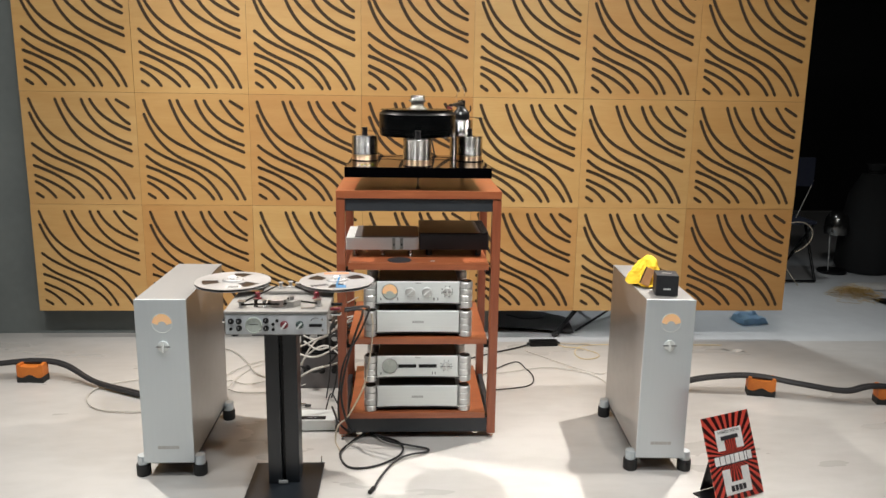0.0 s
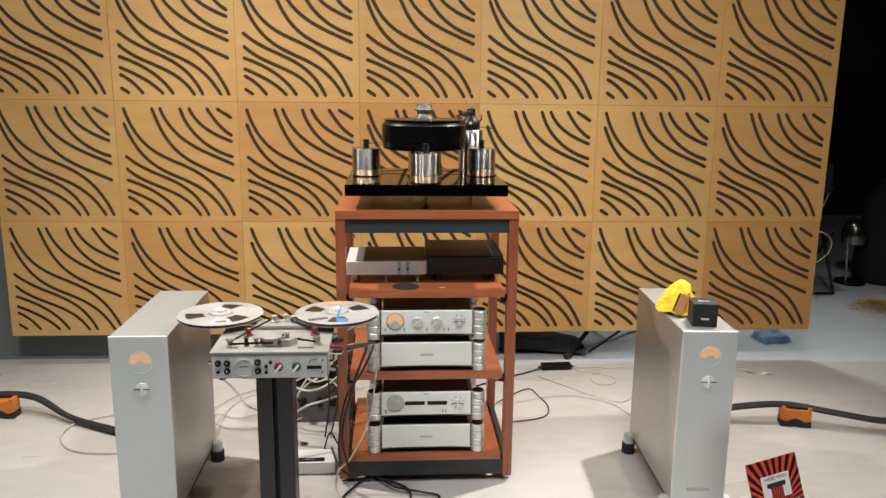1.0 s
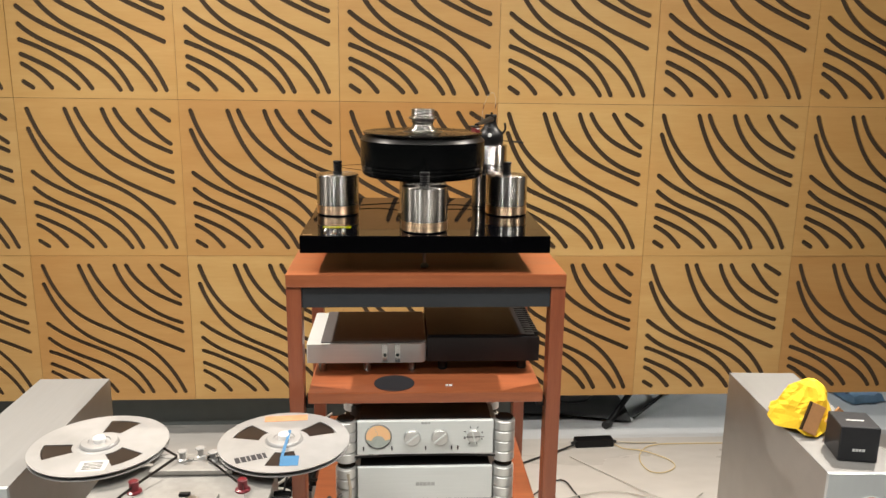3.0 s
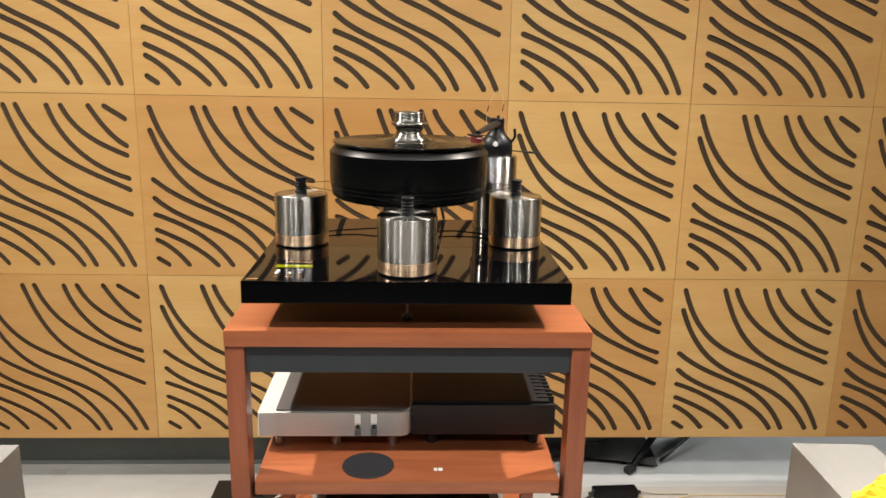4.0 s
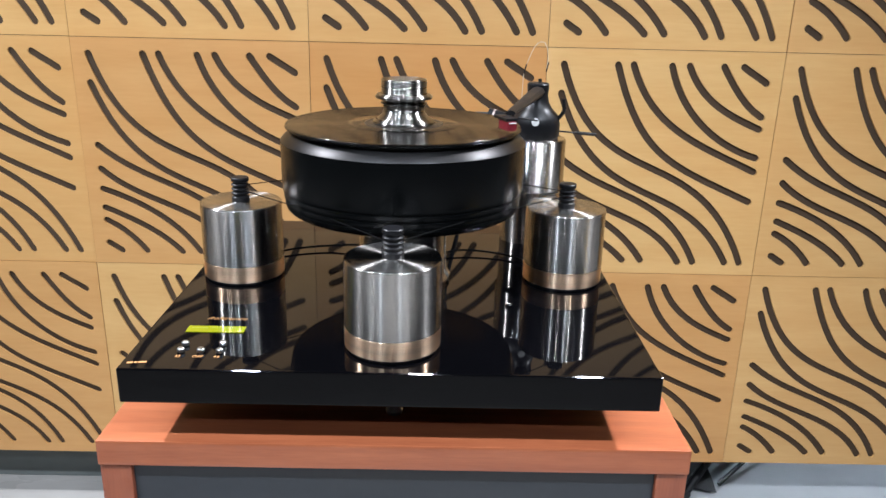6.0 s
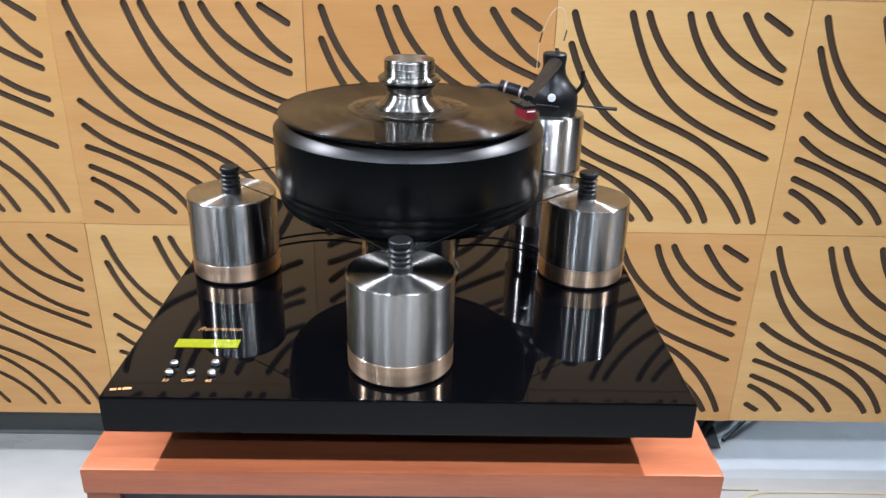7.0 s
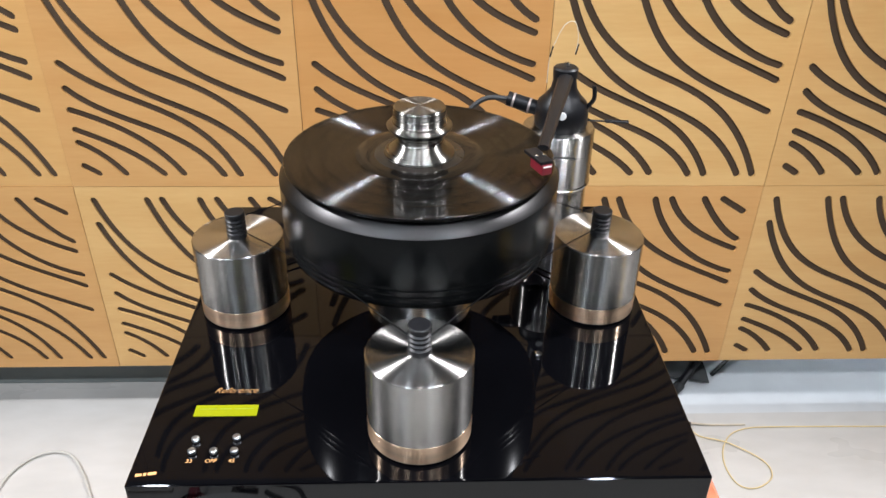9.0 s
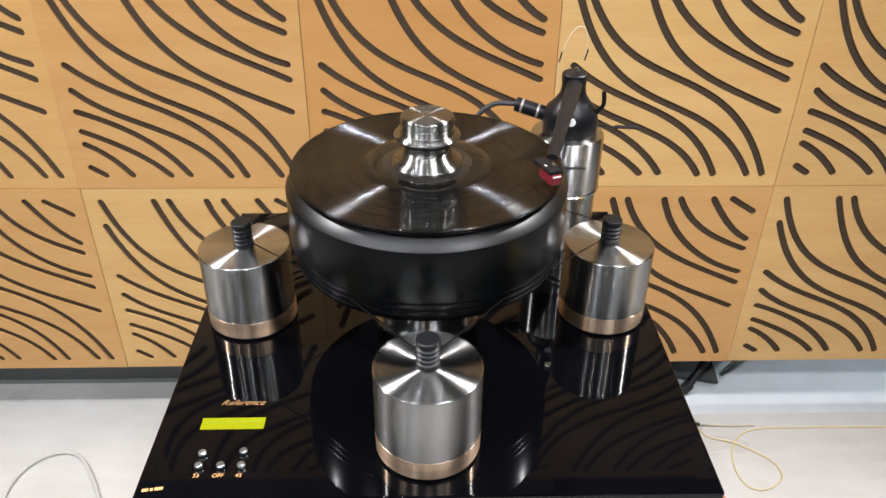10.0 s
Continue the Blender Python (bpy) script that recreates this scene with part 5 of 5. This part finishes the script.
# Cloth and cube on the amplifier
def yellow_cloth():
    bm = bmesh.new()
    n, m = 22, 9
    rows = []
    for j in range(m + 1):
        v = j / m
        ring = []
        for i in range(n):
            a = 2 * math.pi * i / n
            crease = abs(math.sin(2.5 * a + 3.2 * v)) * 0.20 + abs(math.sin(4.5 * a - 5 * v + 1)) * 0.10
            r = (0.062 * (1 - v) ** 0.72 + 0.010) * (0.86 + crease)
            z = 0.112 * v ** 0.9 + 0.012 * abs(math.sin(3 * a + 2)) * (1 - v) ** 2
            p = Vector((r * math.cos(a) * 0.92 - 0.012 + 0.008 * v, r * math.sin(a) * 1.1 - 0.018 * v, max(z, 0.0015)))
            fold = Vector((noise.noise(p * 30), noise.noise(p * 30 + Vector((7, 1, 3))), 0.4 * noise.noise(p * 36 + Vector((2, 9, 4)))))
            q = p + fold * 0.011 * (1 - 0.3 * v)
            q.z = max(q.z, 0.001)
            ring.append(bm.verts.new(q))
        rows.append(ring)
    for a, b in zip(rows, rows[1:]):
        for i in range(n):
            bm.faces.new((a[i], a[(i + 1) % n], b[(i + 1) % n], b[i]))
    bm.faces.new(rows[-1])
    t = thing("cleaning_cloth", 0.955, 2.905, 0.6735, "crumpled bright yellow cleaning cloth on the amplifier", "cloth")
    part("cloth", bm, M_YELLOW, t)
    flap = part("corner_fold", box(-0.0165, 0.0165, -0.002, 0.004, 0.0, 0.068, 0.0015), M_BEIGE, t, "tan underside of a folded corner", m=pose(-0.040, -0.090, 0.014, -18, 24, -6))
    part("fold_edge", box(-0.0195, -0.0165, -0.002, 0.008, 0.0, 0.068, 0.001), M_TAPE, flap, "dark stitched edge")
    part("second_fold", box(-0.014, 0.014, -0.002, 0.003, 0.0, 0.045, 0.0015), M_BEIGE, t, "tan underside of a folded corner", m=pose(0.008, -0.085, 0.030, 4, 40, 10))


yellow_cloth()
cube = thing("black_cube_box", 0.972, 2.742, 0.6735, "small black cube box on the silver amplifier", "box", rz=-10)
part("body", box(-0.040, 0.040, -0.035, 0.045, 0, 0.078, 0.004, 3), M_BLACKBOX, cube)
part("logo_bar", bars((0.005, 0.006, 0.005, 0.006), 0.006, 0.001), M_WHITEPRINT, cube, "white maker's mark as plain bars", m=front(0, -0.0352, 0.026))
part("slot_line", box(-0.018, 0.018, -0.002, 0.002, 0.078, 0.0786), M_WHITEPRINT, cube, "thin pale line")


# The red advertising card
def advert_card():
    m = bpy.data.materials.new("red_rays_print")
    m.use_nodes = True
    nd, l = m.node_tree.nodes, m.node_tree.links
    tc, gr = nd.new("ShaderNodeTexCoord"), nd.new("ShaderNodeTexGradient")
    gr.gradient_type = "RADIAL"
    l.new(tc.outputs["Object"], gr.inputs["Vector"])
    mul, fr, gt = nd.new("ShaderNodeMath"), nd.new("ShaderNodeMath"), nd.new("ShaderNodeMath")
    mul.operation, fr.operation, gt.operation = "MULTIPLY", "FRACT", "GREATER_THAN"
    mul.inputs[1].default_value, gt.inputs[1].default_value = 34, 0.52
    l.new(gr.outputs["Fac"], mul.inputs[0])
    l.new(mul.outputs[0], fr.inputs[0])
    l.new(fr.outputs[0], gt.inputs[0])
    mx = nd.new("ShaderNodeMix")
    mx.data_type = "RGBA"
    mx.inputs["A"].default_value, mx.inputs["B"].default_value = (0.03, 0.006, 0.006, 1), (0.62, 0.075, 0.05, 1)
    l.new(gt.outputs[0], mx.inputs["Factor"])
    l.new(mx.outputs["Result"], nd["Principled BSDF"].inputs["Base Color"])
    nd["Principled BSDF"].inputs["Roughness"].default_value = 0.35
    w, h = 0.186, 0.296
    t = new("advert_card")
    t.empty_display_size = 0.05
    t.matrix_basis = pose(1.198, 2.450, 0.0, 0, 0, 23)
    tagged(t, "red and black striped card sign leaning on a black easel", "sign")
    lean = pose(0, 0, 0.004, 68, 0, 0)
    card = part("card", box(-w / 2, w / 2, -h / 2, h / 2, -0.004, 0), m, t, "card printed with red and black rays", m=lean @ Matrix.Translation((0, h / 2, 0)) @ Matrix.Diagonal((1.19, 1, 1, 1)))

    def shape(name, x0, x1, y0, y1, z, mat, lab=""):
        part(name, box(x0, x1, y0, y1, z, z + 0.0005), mat, card, lab)

    shape("white_block", -0.052, 0.052, 0.025, 0.098, 0.0002, M_WHITEPRINT, "white block of the emblem")
    shape("white_block", -0.052, 0.052, -0.128, -0.040, 0.0002, M_WHITEPRINT, "white block of the emblem")
    part("emblem_stem", box(-0.022, 0.022, -0.085, 0.072, 0.0008, 0.0012), m, card, "striped stem of the emblem")
    shape("emblem_bar", -0.034, 0.034, 0.060, 0.074, 0.0009, M_DARKPRINT)
    part("brand_shadow", bars((0.021, 0.021, 0.020, 0.016, 0.020, 0.020, 0.011, 0.020), 0.036, 0.0, 0.0005), M_DARKPRINT, card, "dark edge behind the brand word", m=pose(0.001, -0.008, 0.0009))
    part("brand_bars", bars((0.018, 0.018, 0.017, 0.013, 0.017, 0.017, 0.008, 0.017), 0.030, 0.003, 0.0006), M_WHITEPRINT, card, "white brand word as plain bars", m=pose(0, -0.007, 0.0015))
    part("brand_bars", bars((0.013, 0.011, 0.013, 0.012), 0.020, 0.003, 0.0006), M_DARKPRINT, card, "dark brand word as plain bars", m=pose(0, -0.108, 0.0009))
    letters("caption", "WIRED WITH", 0.0140, M_DARKPRINT, card, pose(0, 0.0835, 0.0014), label="dark capital letters")
    part("easel", prism([(-0.045, 0.03), (0.035, 0.03), (0.045, 0.11), (-0.055, 0.11)], 0.001, 0.005), M_BLACK, t, "black easel foot", m=pose(-0.075, -0.01, 0, 0, 0, 0))
    part("easel_leg", box(-0.03, 0.03, -0.002, 0.002, 0, 0.16, 0.001), M_BLACK, t, "black easel leg", m=pose(-0.06, 0.105, 0.005, 12, 0, 0))


advert_card()


# Things behind the screen and in the dark corner
# low dark form set in for the dark wedge behind the screen, strap invented
bm = bmesh.new()
form_rows = []
for j in range(9):
    v = j / 8
    form_rows.append([bm.verts.new((0.42 + 0.58 * (i / 16), 4.30 + 0.33 * v + 0.10 * (1 - (i / 16)) * (1 - v), 0.002 + (0.085 * math.sin(math.pi * (0.08 + 0.84 * v)) * math.sin(math.pi * (0.08 + 0.84 * i / 16)) ** 0.6) + 0.006 * noise.noise((i * 0.7, j * 0.8, 3)))) for i in range(17)])
for a, b in zip(form_rows, form_rows[1:]):
    for i in range(16):
        bm.faces.new((a[i], a[i + 1], b[i + 1], b[i]))
bag = thing("low_dark_form", 0, 0, 0, "low dark grey form filling the dark wedge behind the screen", "bag")
part("body", bm, M_RUBBER, bag, smooth=True)
part("strap", tube([(0.62, 4.42, 0.085), (0.72, 4.36, 0.08), (0.82, 4.38, 0.08), (0.86, 4.46, 0.08)], 0.006), M_BLACK, bag, "black curved cord", smooth=True)

tripod = thing("tripod", 1.22, 4.60, 0, "black lighting tripod behind the wooden screen", "tripod")
part("leg", tube([(-0.33, -0.32, 0.012), (0.03, -0.01, 0.30)], 0.013, 10, smooth=False), M_BLACK, tripod)
part("leg", tube([(0.30, 0.25, 0.012), (0.03, -0.01, 0.30)], 0.013, 10, smooth=False), M_BLACK, tripod)
part("leg", tube([(-0.1, 0.36, 0.012), (0.03, -0.01, 0.30)], 0.013, 10, smooth=False), M_BLACK, tripod)
part("strut", tube([(-0.20, -0.26, 0.012), (0.16, 0.02, 0.12)], 0.007, 8, smooth=False), M_BLACK, tripod)
part("foot_tip", tube([(-0.345, -0.333, 0.012), (-0.32, -0.31, 0.014)], 0.017, 10, smooth=False), M_RUBBER, tripod)
part("column", tube([(0.03, -0.01, 0.20), (0.03, -0.01, 1.7)], 0.014, 10, smooth=False), M_BLACK, tripod)


def heap(name, x, y, w, d, h, mat, label, category, seed):
    bm = bmesh.new()
    g = [[bm.verts.new((w * (i / 12 - 0.5), d * (j / 10 - 0.5), max(0.002, h * (0.35 + 0.9 * noise.noise((i * 0.45 + seed, j * 0.5, seed))) * math.sin(math.pi * i / 12) * math.sin(math.pi * j / 10) + 0.002))) for i in range(13)] for j in range(11)]
    for v in [q for row in g for q in row]:
        v.co.x += 0.03 * noise.noise(v.co * 9 + Vector((seed, 0, 0)))
        v.co.y += 0.03 * noise.noise(v.co * 9 + Vector((0, seed, 0)))
    for a, b in zip(g, g[1:]):
        for i in range(12):
            bm.faces.new((a[i], a[i + 1], b[i + 1], b[i]))
    return tagged(part(name, bm, mat, None, m=pose(x, y, 0.0), smooth=True), label, category)


rag = bmesh.new()
rag_rows = []
for j in range(11):
    ring = []
    for i in range(15):
        u, v = i / 14 - 0.5, j / 10 - 0.5
        rim = min(1.0, 9 * (0.5 - max(abs(u), abs(v))))
        z = 0.003 + rim ** 0.5 * (0.034 + 0.012 * noise.noise((u * 6, v * 5, 1)) + (0.010 if v > 0.1 + 0.2 * u else 0.0))
        ring.append(rag.verts.new((u * 0.18 + 0.014 * noise.noise((v * 4, 2, 2)), v * 0.15 + 0.014 * noise.noise((u * 4, 4, 1)), z)))
    rag_rows.append(ring)
for p, q in zip(rag_rows, rag_rows[1:]):
    for i in range(14):
        rag.faces.new((p[i], p[i + 1], q[i + 1], q[i]))
bmesh.ops.solidify(rag, geom=rag.faces[:], thickness=0.002)
for v in rag.verts:
    v.co.z = max(v.co.z, 0.001)
tagged(part("blue_rag", rag, M_BLUECLOTH, None, m=pose(2.16, 4.56, 0.0, 0, 0, 8), smooth=True), "folded blue cloth on the white floor", "cloth")
net = bmesh.new()
net_rng = random.Random(12)
for k in range(150):
    c = Vector((net_rng.gauss(0, 0.08), net_rng.gauss(0, 0.07), 0))
    a, r = net_rng.uniform(0, 6.28), net_rng.uniform(0.02, 0.07)
    top = 0.075 * math.exp(-(c.x ** 2 + c.y ** 2) / 0.012)
    last = None
    for step in range(7):
        b = a + step * 0.55
        p = c + Vector((r * math.cos(b), r * math.sin(b), 0.003 + top * net_rng.uniform(0.3, 1.0)))
        w = Vector((0, 0, 0.0022)) + Vector((math.cos(b), math.sin(b), 0)) * 0.002
        pair = (net.verts.new(p - w * 0.5), net.verts.new(p + w * 0.5))
        if last:
            net.faces.new((last[0], pair[0], pair[1], last[1]))
        last = pair
bmesh.ops.solidify(net, geom=net.faces[:], thickness=0.0012)
for v in net.verts:
    v.co.z = max(v.co.z, 0.001)
tagged(part("yellow_net", net, material("yellow_mesh", (0.72, 0.52, 0.20), 0.7, scale=20), None, m=pose(3.20, 5.16, 0.0)), "loose tangle of pale yellow netting on the floor", "netting")
heap("paper_sheet", 3.48, 5.42, 0.42, 0.24, 0.03, M_PAPER, "crumpled pale packing paper on the floor", "paper", 8.8)
heap("dark_cover", 3.48, 4.95, 0.42, 0.28, 0.06, M_BLACK, "black cover sheet lying on the floor", "cover", 11.8)
scrap = bmesh.new()
for k in range(9):
    a, b = radians(200 + 11 * k), radians(200 + 11 * (k + 1))
    if k < 8:
        scrap.faces.new([scrap.verts.new((r * math.cos(q), r * math.sin(q) * 0.8, 0.004 + 0.006 * math.sin(k + s))) for s, (r, q) in enumerate(((0.10, a), (0.10, b), (0.07, b), (0.07, a)))])
tagged(part("paper_strip", scrap, M_PAPER, None, m=pose(1.86, 4.07, 0)), "curled pale paper strip on the marble floor", "paper")


def folding_chair():
    t = thing("folding_chair", 2.90, 5.70, 0, "dark folding chair with navy back in the gloom", "chair")
    for x in (-0.2, 0.2):
        part("front_leg", tube([(x, -0.16, 0.012), (x - 0.03, 0.02, 0.44)], 0.011, 8, smooth=False), M_BLACK, t, "black tube leg")
        part("rear_leg", tube([(x * 0.92 - 0.04, 0.26, 0.012), (x * 0.92, -0.10, 0.44)], 0.011, 8, smooth=False), M_BLACK, t, "black tube leg")
        part("back_strut", tube([(x * 0.4 + 0.005, 0.0, 0.46), (x * 0.7 + 0.084, 0.05, 0.75)], 0.0035, 8, smooth=False), M_DECK, t, "thin steel back strut")
    part("floor_bar", tube([(-0.2, -0.16, 0.012), (0.2, -0.16, 0.012)], 0.010, 8, smooth=False), M_BLACK, t)
    part("seat", box(-0.2, 0.17, -0.16, 0.2, 0.44, 0.465, 0.010), M_NAVY, t, "navy seat pad")
    part("backrest", box(-0.2, 0.22, 0.04, 0.07, 0.70, 0.92, 0.012), M_NAVY, t, "navy padded back")


folding_chair()
cable([(2.70, 5.5, 0.42), (2.83, 5.5, 0.458), (2.935, 5.5, 0.466), (3.0, 5.5, 0.43), (3.023, 5.5, 0.377), (3.0, 5.5, 0.31), (2.938, 5.5, 0.257), (2.90, 5.5, 0.244)], 0.0048, M_CREAM, "white cable bent round before the chair")
cable([(2.70, 5.5, 0.30), (2.80, 5.45, 0.16), (2.90, 5.40, 0.012)], 0.0035, M_CREAM, "white cable falling to the floor")


def dome_lamp():
    t = thing("dome_lamp", 3.42, 5.88, 0, "smoked glossy dome lamp on a thin steel stem", "lamp")
    part("base", disc(0.11, 0, 0.02, 0.004, 36), M_BLACK, t, smooth=True)
    part("stem", tube([(-0.03, 0, 0.02), (-0.06, -0.02, 0.32)], 0.005, 10, smooth=False), M_GREYPRINT, t, "thin grey stem")
    part("shade", lathe([(0.088, 0.31), (0.092, 0.36), (0.086, 0.43), (0.062, 0.475), (0.03, 0.493), (0, 0.497), (0, 0.490), (0.058, 0.470), (0.082, 0.428), (0.086, 0.31), (0.088, 0.31)], 40), material("smoked_shade", (0.25, 0.25, 0.24), 0.2, 0.95, scale=10, rough_var=0.04), t, "smoked dome shade", smooth=True)


dome_lamp()
# tall black form added to keep the corner dark, its parts made up
bag = thing("dark_corner_form", 3.72, 5.95, 0, "tall black form added to fill the dark corner", "bag")
part("body", lathe([(0, 0), (0.19, 0), (0.22, 0.05), (0.21, 0.35), (0.17, 0.62), (0.09, 0.78), (0, 0.78)], 28), M_VOIDBLACK, bag, smooth=True)
part("neck", lathe([(0.055, 0.775), (0.045, 0.80), (0.07, 0.86), (0.06, 0.86), (0.035, 0.80), (0.045, 0.775)], 24), M_VOIDBLACK, bag, smooth=True)
part("tie", lathe([(0.044, 0.792), (0.052, 0.796), (0.052, 0.806), (0.044, 0.810)], 24), M_BLACK, bag, "black ring round the neck", smooth=True)


# Connectors and short leads in the tangle behind the stand
def connector(x, y, z, rx, rz, label):
    t = thing("cable_connector", x, y, z, label, "connector", "connectors behind the stand")
    t.matrix_basis = pose(x, y, z, rx, 0, rz)
    part("barrel", lathe([(0, 0), (0.009, 0), (0.0095, 0.004), (0.0095, 0.045), (0.007, 0.050), (0, 0.050)], 18), M_CHROME, t, "chrome barrel", smooth=True)
    part("boot", lathe([(0, 0.050), (0.007, 0.050), (0.0055, 0.075), (0, 0.075)], 14), M_RUBBER, t, "black rubber boot", smooth=True)


connector(-0.315, 3.44, 0.312, 62, 80, "chrome cable connector lying on a black power unit")
connector(-0.400, 3.47, 0.310, 70, 140, "chrome cable connector lying on a black power unit")
connector(-0.470, 3.30, 0.002, 80, 60, "chrome cable connector lying on the floor")
for pts, r, mat, lab in (([(-0.458, 3.28, 0.139), (-0.399, 3.26, 0.181), (-0.338, 3.26, 0.199), (-0.271, 3.34, 0.189)], 0.0050, M_GREYCABLE, "thick pale cable rising behind the black stand"),
                         ([(-0.453, 3.3, 0.242), (-0.393, 3.28, 0.235), (-0.33, 3.26, 0.262), (-0.265, 3.34, 0.287)], 0.0045, M_GREYCABLE, "pale cable bent behind the black stand"),
                         ([(-0.441, 3.36, 0.282), (-0.38, 3.34, 0.25), (-0.325, 3.34, 0.259), (-0.274, 3.4, 0.225)], 0.0045, M_GREYCABLE, "pale cable crossing a dark power unit"),
                         ([(-0.50, 3.46, 0.02), (-0.44, 3.40, 0.20), (-0.36, 3.40, 0.30), (-0.27, 3.42, 0.34), (-0.2, 3.46, 0.36)], 0.0045, M_GREYCABLE, "thin pale cable over the power unit"),
                         ([(-0.49, 3.45, 0.30), (-0.40, 3.42, 0.27), (-0.32, 3.40, 0.31), (-0.26, 3.40, 0.40)], 0.0038, M_GREYCABLE, "thin pale cable over the power unit"),
                         ([(-0.48, 3.42, 0.15), (-0.40, 3.40, 0.12), (-0.33, 3.38, 0.17), (-0.27, 3.36, 0.26), (-0.24, 3.36, 0.33)], 0.0050, M_RUBBER, "black cable bent before a grey box"),
                         ([(-0.50, 3.40, 0.10), (-0.42, 3.37, 0.22), (-0.34, 3.36, 0.26), (-0.27, 3.33, 0.22)], 0.0040, M_GREYCABLE, "thin pale cable before a grey box"),
                         ([(-0.36, 3.38, 0.42), (-0.31, 3.35, 0.37), (-0.28, 3.30, 0.27), (-0.29, 3.26, 0.14), (-0.31, 3.24, 0.06)], 0.0035, M_RUBBER, "thin black lead hanging to the power box")):
    cable(pts, r, mat, lab)
